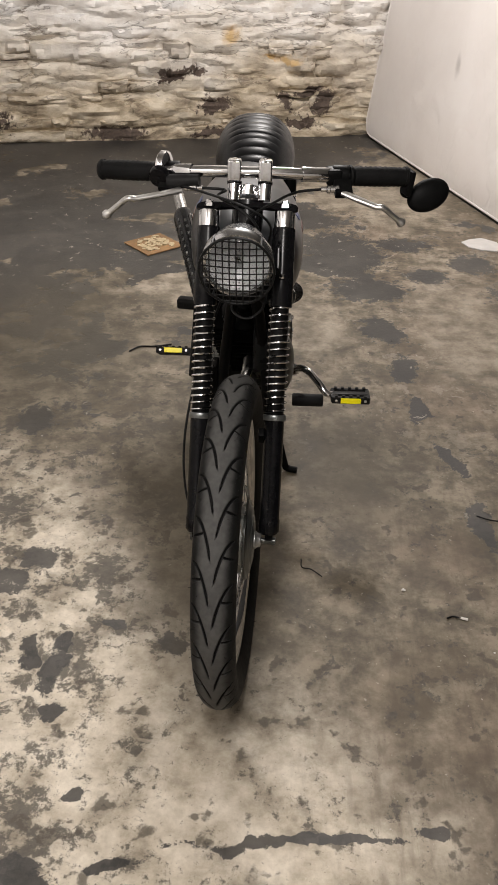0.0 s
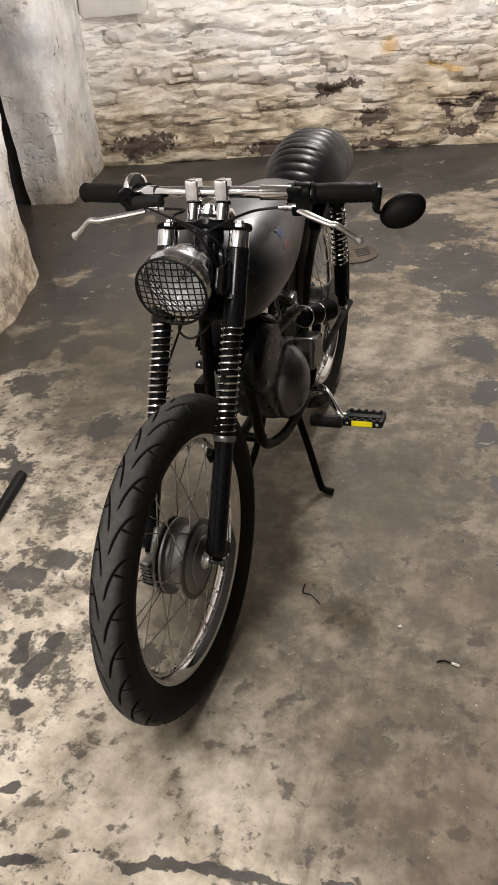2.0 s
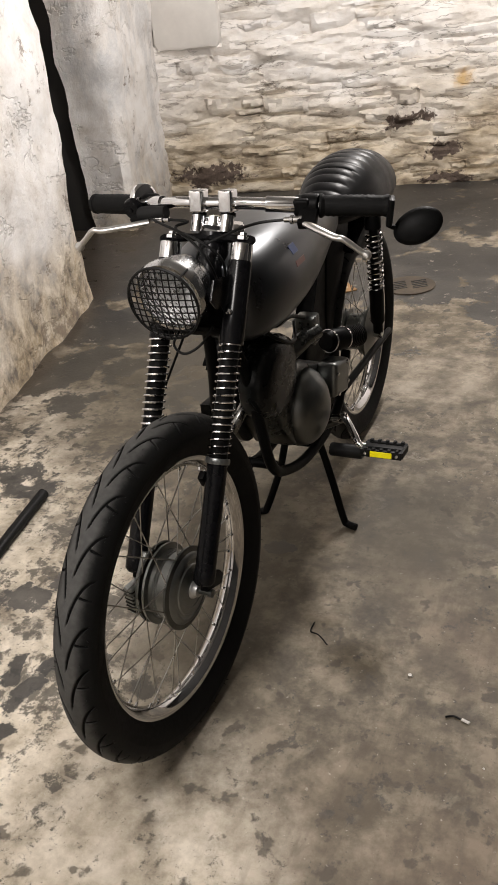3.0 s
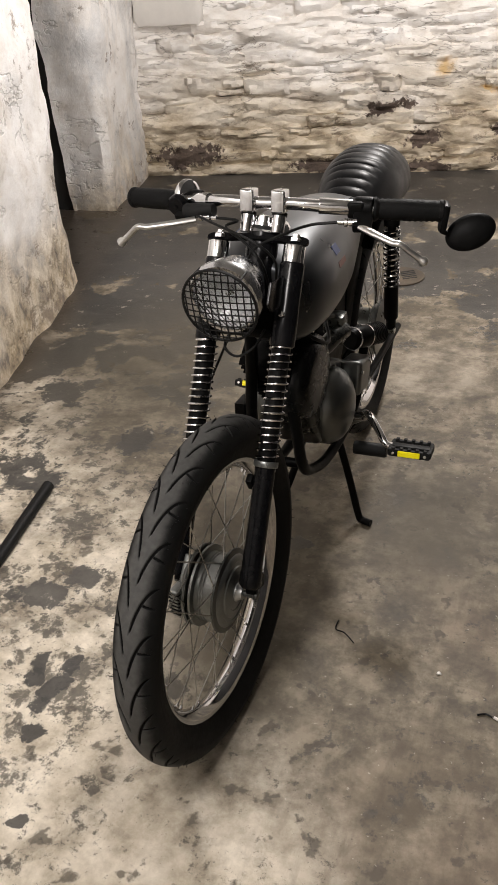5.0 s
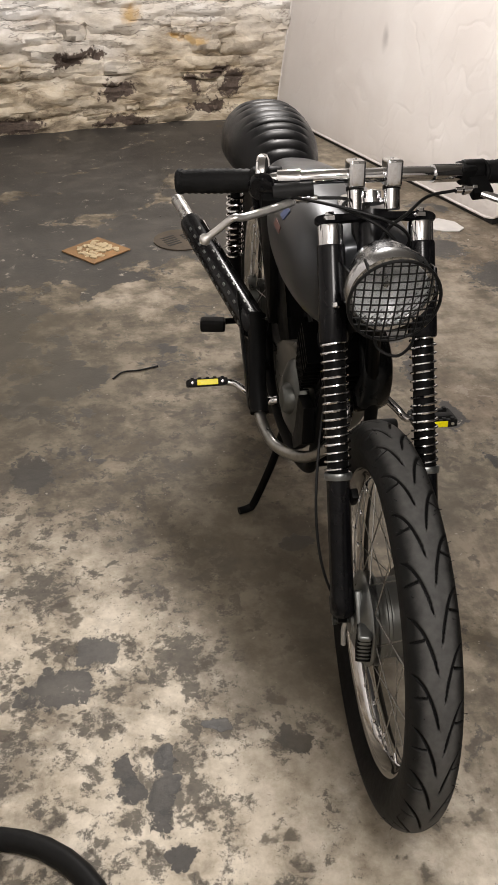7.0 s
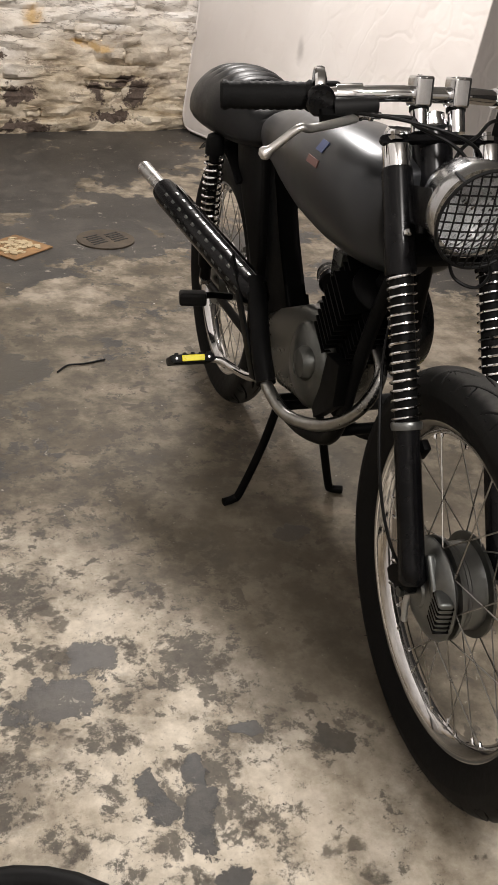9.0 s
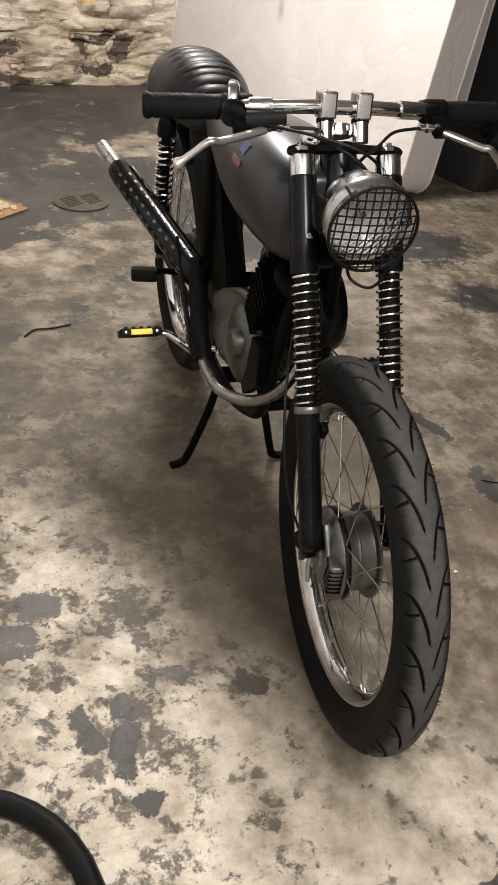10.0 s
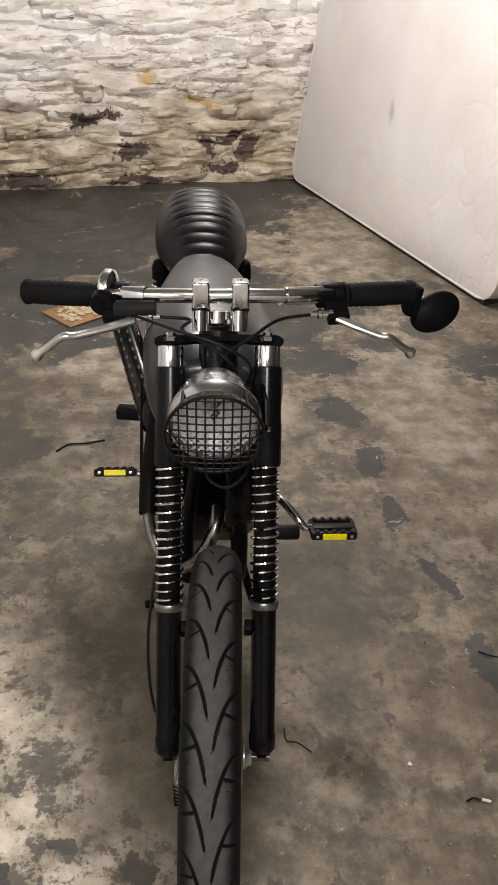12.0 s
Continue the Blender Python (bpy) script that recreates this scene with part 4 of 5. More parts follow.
lathe(bm, [(0.001, 0.010), (0.02, 0.0095), (0.04, 0.006), (0.062, -0.002), (0.061, -0.004), (0.04, 0.0035), (0.02, 0.007), (0.001, 0.0075)], LAMP, 48, False)
lens = part("lens", bm, glass.mat, headlamp, "fluted glass lens")
lens.visible_shadow = False
bm = bmesh.new()
lathe(bm, [(0.001, -0.026), (0.006, -0.026), (0.009, -0.034), (0.006, -0.044), (0.001, -0.046)], LAMP, 16)
part("bulb", bm, SILVER, headlamp)
guard_r, lift = 0.0752, 0.030
bm = bmesh.new()
tube(bm, [LAMP @ Vector((guard_r * math.cos(2 * math.pi * k / 48), guard_r * math.sin(2 * math.pi * k / 48), lift - 0.006)) for k in range(48)], 0.0026, 8, 1, True)
guard = part("stone_guard", bm, WIRE, headlamp, "black wire mesh guard")
for axis in (0, 1):
    for k in range(-5, 6):
        c = k * 0.0134
        half = math.sqrt(max(0.0, guard_r ** 2 - c * c))
        pts = []
        for j in range(9):
            s = -half + 2 * half * j / 8
            h = lift + 0.008 * (1 - (s * s + c * c) / guard_r ** 2) - 0.006 + 0.0016 * axis
            pts.append(LAMP @ (Vector((s, c, h)) if axis else Vector((c, s, h))))
        bm = bmesh.new()
        tube(bm, pts, 0.00135, 6, 1)
        part("guard_wire", bm, WIRE, guard)
for a in (40, 140, 220, 320):
    ca, sa = math.cos(radians(a)), math.sin(radians(a))
    bm = bmesh.new()
    tube(bm, [LAMP @ Vector((0.0735 * ca, 0.0735 * sa, -0.012)), LAMP @ Vector((guard_r * ca, guard_r * sa, lift - 0.006))], 0.0022, 6, 1)
    part("guard_stay", bm, WIRE, guard)
for side in (-1, 1):
    bm = bmesh.new()
    a = leg_at(0.83, side) + Vector((-side * 0.01, -0.015, 0))
    slab(bm, [(a.y + 0.03, a.z + 0.02), (0.185, 0.868), (0.165, 0.838), (0.185, 0.815), (a.y + 0.03, a.z - 0.03)], side * 0.062 + 0.003, side * 0.067 + 0.003, 0.001)
    part("lamp_bracket", bm, BLACK, moped)

# tank
def hull(bm, rows, power, seg=36, pleat=None, lean_x=0.0, fine=12, belly=0.5, tilt=0.0):
    """A body of rounded sections: rows of y, half width, low z, high z."""
    pts = spline([(r[0], r[1], 0) for r in rows], fine), spline([(r[0], r[2], r[3]) for r in rows], fine)
    loops = []
    for a, b in zip(*pts):
        w, low, high, y = max(a.y, 0.004), b.y, b.z, a.x
        loop = []
        for k in range(seg):
            t = 2 * math.pi * k / seg
            c, s = math.cos(t), math.sin(t)
            x = w * abs(c) ** (2 / power) * (1 if c > 0 else -1)
            z = low + (high - low) * (belly + (1 - belly if s > 0 else -belly) * abs(s) ** (2 / power)) - tilt * x
            if pleat and s > 0:
                z += pleat(y) * min(1, max(0, (s - 0.76) / 0.12))
            loop.append((x - 0.012 * y + lean_x, y, z))
        loops.append(loop)
    return rings(bm, loops)


bm = bmesh.new()
hull(bm, [(0.292, 0.050, 0.755, 0.842), (0.300, 0.080, 0.715, 0.860), (0.322, 0.098, 0.694, 0.870), (0.37, 0.112, 0.684, 0.878), (0.46, 0.119, 0.680, 0.880), (0.58, 0.114, 0.684, 0.875),
          (0.70, 0.097, 0.694, 0.862), (0.80, 0.080, 0.708, 0.845), (0.88, 0.066, 0.716, 0.825), (0.94, 0.052, 0.728, 0.802), (0.965, 0.036, 0.74, 0.788)], 2.5, 44, lean_x=0.004, tilt=0.10)
tank = part("fuel_tank", bm, TANK, moped, "satin dark grey teardrop fuel tank", 60)
bm = bmesh.new()
m = along((0.0, 0.42, 0.876), (0.0, 0.42, 0.95))
lathe(bm, [(0.01, 0), (0.027, 0), (0.028, 0.004), (0.028, 0.012), (0.024, 0.018), (0.01, 0.02), (0.002, 0.02)], m, 28)
part("filler_cap", bm, CHROME, tank)


def tank_side(turn, y, side):
    """A point of the tank's flank, where its belly has its greatest width."""
    c, sn = math.cos(radians(turn)), math.sin(radians(turn))
    x = side * 0.1195 * c ** 0.8
    return Vector((x - 0.012 * y + 0.004, y, 0.780 + 0.100 * sn ** 0.8 - 0.10 * x))


for side in (-1, 1):
    for turn, y, w, h, mat in ((33, 0.478, 0.028, 0.020, BLUE), (16, 0.484, 0.046, 0.012, RED)):
        at = tank_side(turn, y, side)
        up = (tank_side(turn + 4, y, side) - tank_side(turn - 4, y, side)).normalized()
        ahead = Vector((0, 1, 0))
        out = up.cross(ahead) if side < 0 else ahead.cross(up)
        bm = bmesh.new()
        box(bm, w, h, 0.0014, Matrix.Translation(at) @ Matrix((ahead, up, out.normalized())).transposed().to_4x4(), 0.0004, 1)
        part("badge", bm, mat, tank, "faded badge as plain shapes")

# seat
def pleats(y):
    """Rolls across the padded middle, narrow on the front slope and wider behind."""
    if not 0.965 < y < 1.38:
        return 0.0
    f = (y - 0.965) / 0.032 if y < 1.125 else 5 + (y - 1.125) / 0.045
    return 0.0062 * abs(math.sin(math.pi * f)) ** 0.45 - 0.0040


bm = bmesh.new()
hull(bm, [(0.945, 0.040, 0.745, 0.780), (0.96, 0.056, 0.733, 0.794), (1.00, 0.076, 0.722, 0.814), (1.06, 0.093, 0.713, 0.838), (1.12, 0.107, 0.709, 0.851), (1.18, 0.112, 0.706, 0.856), (1.24, 0.113, 0.704, 0.855), (1.31, 0.107, 0.703, 0.845),
          (1.38, 0.093, 0.710, 0.815), (1.42, 0.065, 0.73, 0.785), (1.435, 0.03, 0.75, 0.767)], 2.3, 60, pleats, fine=20, belly=0.27)
seat = part("seat", bm, VINYL, moped, "black ribbed vinyl seat", 70)

# frame: pressed spine, cradle tubes, swing arm, stand
bm = bmesh.new()
slab(bm, [(0.90, 0.735), (1.12, 0.735), (1.09, 0.66), (1.03, 0.60), (0.98, 0.54), (0.93, 0.45), (0.86, 0.39), (0.74, 0.41), (0.715, 0.45), (0.77, 0.50), (0.84, 0.57), (0.885, 0.65)], -0.036, 0.010, 0.014, 3)
slab(bm, [(0.93, 0.735), (1.14, 0.735), (1.11, 0.66), (1.03, 0.59), (0.99, 0.53), (0.95, 0.45), (0.90, 0.42), (0.90, 0.52)], -0.055, 0.014, 0.012, 3)
part("frame_body", bm, SATIN, moped, "black pressed steel frame body", 50)
bm = bmesh.new()
tube(bm, [(0, 0.30, 0.80), (0, 0.45, 0.745), (-0.005, 0.62, 0.71), (-0.01, 0.80, 0.72)], 0.03, 16)
part("frame_spine", bm, SATIN, moped)
for side in (-1, 1):
    bm = bmesh.new()
    tube(bm, [(side * 0.02, 0.305, 0.74), (side * 0.035, 0.335, 0.62), (side * 0.048, 0.352, 0.50), (side * 0.050, 0.385, 0.375), (side * 0.050, 0.46, 0.315), (side * 0.055, 0.60, 0.275), (side * 0.06, 0.80, 0.29), (side * 0.062, 0.90, 0.42)], 0.0125, 12)
    part("cradle_tube", bm, SATIN, moped)
    bm = bmesh.new()
    tube(bm, [(side * 0.075, 0.82, 0.345), (side * 0.082, 1.0, 0.345), (side * 0.080, 1.26, 0.328)], 0.010, 12)
    part("swing_arm", bm, SATIN, moped)
for y, z in ((0.40, 0.365), (0.66, 0.272)):
    bm = bmesh.new()
    tube(bm, [(-0.055, y, z), (0.055, y, z)], 0.011, 12, 1)
    part("cross_tube", bm, SATIN, moped)
bm = bmesh.new()
for side in (-1, 1):
    tube(bm, [(side * 0.042, 0.700, 0.268), (side * 0.072, 0.700, 0.15), (side * 0.108 - 0.008, 0.697, 0.030), (side * 0.120 - 0.010, 0.697, 0.012), (side * 0.146 - 0.010, 0.690, 0.010)], 0.0098, 12)
tube(bm, [(-0.06, 0.70, 0.266), (0.06, 0.70, 0.266)], 0.012, 12, 1)
part("centre_stand", bm, SATIN, moped, "black tubular centre stand")

# rear shock absorbers
for side in (-1, 1):
    off = -0.014
    p, q = Vector((side * 0.098 + off, 1.105, 0.715)), Vector((side * 0.100 + off, 1.125, 0.375))
    m, length = along(p, q), (q - p).length
    bm = bmesh.new()
    lathe(bm, [(0.012, -0.014), (0.018, -0.01), (0.022, 0.005), (0.022, 0.03), (0.012, 0.032), (0.012, 0.20), (0.02, 0.205), (0.02, 0.30), (0.014, 0.31), (0.014, 0.335), (0.006, 0.34)], m, 24)
    shock = part("shock_absorber", bm, SATIN, moped, "rear shock absorber with open chrome spring")
    bm = bmesh.new()
    turns = 11
    tube(bm, [m @ Vector((0.0205 * math.cos(2 * math.pi * k / 16), 0.0205 * math.sin(2 * math.pi * k / 16), 0.036 + 0.168 * k / (16 * turns))) for k in range(16 * turns + 1)], 0.003, 6, 1)
    part("spring", bm, CHROME, shock, "chrome coil spring")
    bm = bmesh.new()
    lathe(bm, [(0.004, -0.012), (0.012, -0.012), (0.012, 0.012), (0.004, 0.012)], Matrix.Translation(q) @ SIDE, 16)
    part("eye", bm, POLISHED, shock)
bm = bmesh.new()
arch = []
for k in range(25):
    a = radians(58 + 62 * k / 24)
    c, s = math.cos(a), math.sin(a)
    prof = [(0.350, -0.055), (0.362, -0.04), (0.368, 0), (0.362, 0.04), (0.350, 0.055), (0.347, 0.054), (0.364, 0.0), (0.347, -0.054)]
    arch.append([(h - 0.014, 1.24 + r * c, 0.325 + r * s) for r, h in prof])
rings(bm, arch)
part("rear_mudguard", bm, BLACK, moped, "black rear mudguard")

# engine: finned cylinder leaning forward, round crankcase covers
CYL = along((-0.005, 0.515, 0.475), (-0.005, 0.365, 0.685))
bm = bmesh.new()
lathe(bm, [(0.02, -0.02), (0.048, -0.02), (0.048, 0.205), (0.036, 0.216), (0.014, 0.220), (0.014, 0.238), (0.009, 0.242), (0.009, 0.262), (0.005, 0.266)], CYL, 28)
cylinder = part("cylinder", bm, SATIN, moped, "black finned cylinder leaning forward")
for k in range(10):
    bm = bmesh.new()
    size = 0.120 + 0.022 * min(1, k / 6)
    box(bm, size, size, 0.0035, CYL @ pose(0, 0, 0.03 + 0.0185 * k), 0.0)
    bmesh.ops.bevel(bm, geom=[e for e in bm.edges if (e.verts[0].co - e.verts[1].co).length < 0.01], offset=0.03, segments=4, affect="EDGES")
    part("fin", bm, SATIN, cylinder)
bm = bmesh.new()
tube(bm, [CYL @ Vector((0, 0, 0.26)), CYL @ Vector((0, 0.01, 0.285)), CYL @ Vector((0.012, 0.035, 0.29)), (0.01, 0.45, 0.69), (0.01, 0.50, 0.70)], 0.005, 8)
part("spark_lead", bm, WIRE, cylinder)
bm = bmesh.new()
slab(bm, [(0.52, 0.345), (0.70, 0.30), (0.80, 0.33), (0.81, 0.42), (0.72, 0.47), (0.60, 0.53), (0.50, 0.55), (0.455, 0.51), (0.47, 0.42)], -0.055, 0.055, 0.018, 3)
crankcase = part("crankcase", bm, COVER, moped, "cast alloy crankcase", 50)
bm = bmesh.new()
m = along((-0.050, 0.522, 0.440), (-0.15, 0.522, 0.440))
lathe(bm, [(0.084, 0.0), (0.084, 0.010), (0.079, 0.020), (0.066, 0.027), (0.044, 0.037), (0.02, 0.037), (0.018, 0.030), (0.001, 0.030)], m, 48)
lathe(bm, [(0.034, 0.020), (0.033, 0.036), (0.026, 0.046), (0.012, 0.050), (0.001, 0.051)], m @ pose(0.03, 0.02, 0), 28)
part("left_cover", bm, COVER, crankcase, "round alloy side cover")
bm = bmesh.new()
slab(bm, [(0.40, 0.525), (0.345, 0.53), (0.345, 0.45), (0.42, 0.385), (0.435, 0.40), (0.405, 0.455)], -0.084, -0.060, 0.004)
part("engine_mount", bm, SATIN, crankcase, "black engine mounting plate")
bm = bmesh.new()
m = along((0.040, 0.592, 0.412), (0.140, 0.592, 0.412)) @ Matrix.Diagonal((1.0, 1.14, 1, 1))
lathe(bm, [(0.082, 0.0), (0.084, 0.012), (0.082, 0.026), (0.076, 0.039), (0.067, 0.050), (0.054, 0.060), (0.038, 0.068), (0.019, 0.072), (0.001, 0.073)], m, 56)
part("right_cover", bm, DOME, crankcase, "domed oily flywheel cover")
bm = bmesh.new()
box(bm, 0.056, 0.105, 0.085, pose(0.078, 0.735, 0.425, -14, 0, 0), 0.012, 3)
gears = part("gear_cover", bm, DOME, crankcase, "squarish alloy gear cover")
for dy, dz in ((-0.038, 0.026), (0.036, 0.026), (-0.038, -0.026), (0.036, -0.026)):
    bm = bmesh.new()
    lathe(bm, [(0.001, 0.0), (0.0055, 0.0), (0.0055, 0.003), (0.003, 0.004), (0.001, 0.004)], pose(0.1055, 0.735 + dy, 0.425 + dz, 0, 90, 0), 10)
    part("screw", bm, CHROME, gears)
bm = bmesh.new()
tube(bm, [(0.060, 0.700, 0.300), (0.112, 0.698, 0.330), (0.118, 0.690, 0.345)], 0.010, 12)
part("crank_boss", bm, DOME, gears)
bm = bmesh.new()
m = along((0.018, 0.425, 0.572), (0.118, 0.425, 0.572)) @ Matrix.Diagonal((1.12, 0.98, 1, 1))
lathe(bm, [(0.02, 0.0), (0.084, 0.0), (0.090, 0.006), (0.090, 0.040), (0.084, 0.056), (0.066, 0.064), (0.03, 0.066), (0.001, 0.066)], m, 44)
part("fan_cowl", bm, COWL, cylinder, "smooth black bowl-shaped cooling cowl", 50)
bm = bmesh.new()
tube(bm, [(0.03, 0.56, 0.55), (0.06, 0.62, 0.575), (0.07, 0.66, 0.575)], 0.02, 16)
box(bm, 0.05, 0.05, 0.07, pose(0.05, 0.66, 0.58), 0.01)
carb = part("carburettor", bm, COVER, moped, "oily carburettor")
bm = bmesh.new()
m = along((0.062, 0.745, 0.512), (0.112, 0.885, 0.476)) @ Matrix.Diagonal((0.9, 0.9, 1, 1))
fins = []
for k in range(8):
    fins += [(0.0275, 0.078 + 0.0075 * k), (0.0315, 0.079 + 0.0075 * k), (0.0315, 0.083 + 0.0075 * k), (0.0275, 0.084 + 0.0075 * k)]
lathe(bm, [(0.01, 0), (0.024, 0), (0.026, 0.004), (0.031, 0.012), (0.031, 0.070), (0.0275, 0.074), *fins, (0.026, 0.140), (0.01, 0.142)], m, 32)
air = part("air_filter", bm, SATIN, carb, "small black air filter with a ribbed end")
for h in (0.012, 0.068):
    bm = bmesh.new()
    lathe(bm, [(0.0300, h), (0.0325, h), (0.0325, h + 0.005), (0.0300, h + 0.005)], m, 32)
    part("band", bm, CHROME, air, "bright clip band")
bm = bmesh.new()
tube(bm, [(0.02, 0.44, 0.70), (0.05, 0.47, 0.665), (0.055, 0.55, 0.655), (0.055, 0.63, 0.62)], 0.0045, 8)
part("fuel_hose", bm, WIRE, moped)
bm = bmesh.new()
tube(bm, [(0.03, 0.40, 0.70), (0.075, 0.42, 0.66), (0.08, 0.50, 0.62), (0.05, 0.58, 0.63)], 0.004, 8)
part("fuel_hose", bm, WIRE, moped)

# exhaust
bm = bmesh.new()
tube(bm, [(0.008, 0.41, 0.535), (0.004, 0.362, 0.512), (-0.012, 0.340, 0.478), (-0.036, 0.342, 0.440), (-0.060, 0.372, 0.400), (-0.084, 0.425, 0.368), (-0.114, 0.49, 0.358), (-0.130, 0.56, 0.385), (-0.129, 0.615, 0.43)], 0.0120, 16)
part("exhaust_header", bm, plain("dull_pipe", (0.27, 0.265, 0.25), 0.30, 1.0, 0.25, 60, 0.05), moped, "bare metal exhaust header pipe")
bm = bmesh.new()
tube(bm, [(-0.130, 0.560, 0.385), (-0.129, 0.605, 0.425), (-0.122, 0.66, 0.47), (-0.112, 0.73, 0.53)], 0.020, 16)
slab(bm, [(0.575, 0.385), (0.605, 0.375), (0.80, 0.545), (0.785, 0.565)], -0.150, -0.144, 0.001)
part("exhaust_joint", bm, SATIN, moped)
bm = bmesh.new()
MA, MB = Vector((-0.110, 0.70, 0.498)), Vector((-0.222, 1.145, 0.595))
m, length = along(MA, MB), (MB - MA).length
lathe(bm, [(0.012, 0), (0.022, 0.0), (0.030, 0.02), (0.0315, 0.05), (0.0315, length - 0.03), (0.028, length - 0.008), (0.018, length), (0.01, length)], m, 28)
muffler = part("muffler", bm, BLACK, moped, "black upswept silencer with slotted heat shield")
bm = bmesh.new()
lathe(bm, [(0.0165, length - 0.004), (0.0165, length + 0.105), (0.0145, length + 0.105), (0.0145, length - 0.004)], m, 24, False)
part("tailpipe", bm, POLISHED, muffler, "bare metal tailpipe")
# the perforated shield: rows of bright slots and a chrome edge along the top
axis = (MB - MA).normalized()
face = Vector((-0.45, -0.55, 0.75))
face = (face - axis * face.dot(axis)).normalized()
over = axis.cross(face)


def round_muffler(degrees, h, r):
    d = face * math.cos(radians(degrees)) + over * math.sin(radians(degrees))
    t = axis.cross(d)
    m3 = Matrix((d, t, axis)).transposed().to_4x4()
    return Matrix.Translation(MA + axis * h + d * r) @ m3


slot = None
for row in (-52, -14, 24):
    for k in range(11):
        h = 0.05 + (length - 0.10) * (k + (0.5 if row == -14 else 0)) / 11
        q = round_muffler(row, h, 0.0317)
        if slot is None:
            bm = bmesh.new()
            box(bm, 0.0022, 0.0062, 0.013, Matrix(), 0.001, 1)
            slot = part("slot", bm, COVER, muffler, "bright slot of the perforated shield")
            slot.matrix_basis = q
        else:
            same(slot, "slot", muffler, q)
bm = bmesh.new()
loops = []
for h in (0.012, length - 0.05):
    loop = [(round_muffler(46 + 4 * k, h, 0.0345)).translation for k in range(7)] + [(round_muffler(70 - 4 * k, h, 0.0325)).translation for k in range(7)]
    loops.append(loop)
rings(bm, loops)
part("heat_shield", bm, CHROME, muffler, "chrome strip along the silencer")

# cranks, pedals, foot rests
def pedal(centre, parent, tip):
    m = Matrix.Translation(centre) @ pose(0, 0, 0, tip, 0, 0)
    bm = bmesh.new()
    for dy in (-0.027, 0.027):
        box(bm, 0.094, 0.010, 0.018, m @ pose(0, dy, 0), 0.003)
        for k in range(5):
            box(bm, 0.008, 0.010, 0.006, m @ pose(-0.036 + 0.018 * k, dy, 0.0095), 0.001, 1)
    for dx in (-0.044, 0.044):
        box(bm, 0.010, 0.056, 0.016, m @ pose(dx, 0, 0), 0.003)
    box(bm, 0.090, 0.022, 0.020, m, 0.005)
    ob = part("pedal", bm, RUBBER, parent, "black plastic pedal with yellow reflector")
    for dy in (-0.0325, 0.0325):
        bm = bmesh.new()
        box(bm, 0.050, 0.004, 0.0135, m @ pose(0, dy, 0), 0.001, 1)
        part("reflector", bm, REFLECT, ob, "yellow reflector")
        for dx in (-0.036, 0.036):
            bm = bmesh.new()
            lathe(bm, [(0.001, 0), (0.0035, 0), (0.0035, 0.002), (0.001, 0.0025)], m @ pose(dx, dy * 0.99, 0, 90 if dy < 0 else -90, 0, 0), 10)
            part("rivet", bm, POLISHED, ob)
    return ob


bm = bmesh.new()
tube(bm, [(0.09, 0.685, 0.335), (0.118, 0.68, 0.34), (0.130, 0.65, 0.365), (0.150, 0.612, 0.378), (0.178, 0.578, 0.362), (0.196, 0.560, 0.346), (0.215, 0.560, 0.342)], (0.011, 0.008), 12)
crank = part("crank", bm, CHROME, moped, "bent chrome pedal crank")
pedal(Vector((0.256, 0.556, 0.342)), crank, -8)
bm = bmesh.new()
tube(bm, [(-0.07, 0.685, 0.335), (-0.100, 0.69, 0.33), (-0.112, 0.72, 0.315), (-0.125, 0.77, 0.305), (-0.150, 0.805, 0.312), (-0.175, 0.812, 0.315)], (0.011, 0.008), 12)
crank = part("crank", bm, CHROME, moped, "bent chrome pedal crank")
pedal(Vector((-0.219, 0.815, 0.315)), crank, -33)
bm = bmesh.new()
tube(bm, [(-0.09, 0.965, 0.395), (-0.14, 0.955, 0.405), (-0.165, 0.945, 0.408)], 0.008, 10)
peg = part("peg_arm", bm, SATIN, moped)
bm = bmesh.new()
box(bm, 0.062, 0.034, 0.030, pose(-0.190, 0.935, 0.408, 0, 0, -8), 0.008, 3)
part("foot_rest", bm, RUBBER, peg, "black rubber passenger foot rest")
bm = bmesh.new()
m = along((0.112, 0.60, 0.30), (0.192, 0.60, 0.30))
lathe(bm, [(0.005, 0), (0.015, 0), (0.0165, 0.004), (0.0165, 0.076), (0.014, 0.08), (0.003, 0.08)], m, 20)
part("kick_peg", bm, RUBBER, moped, "black rubber peg")


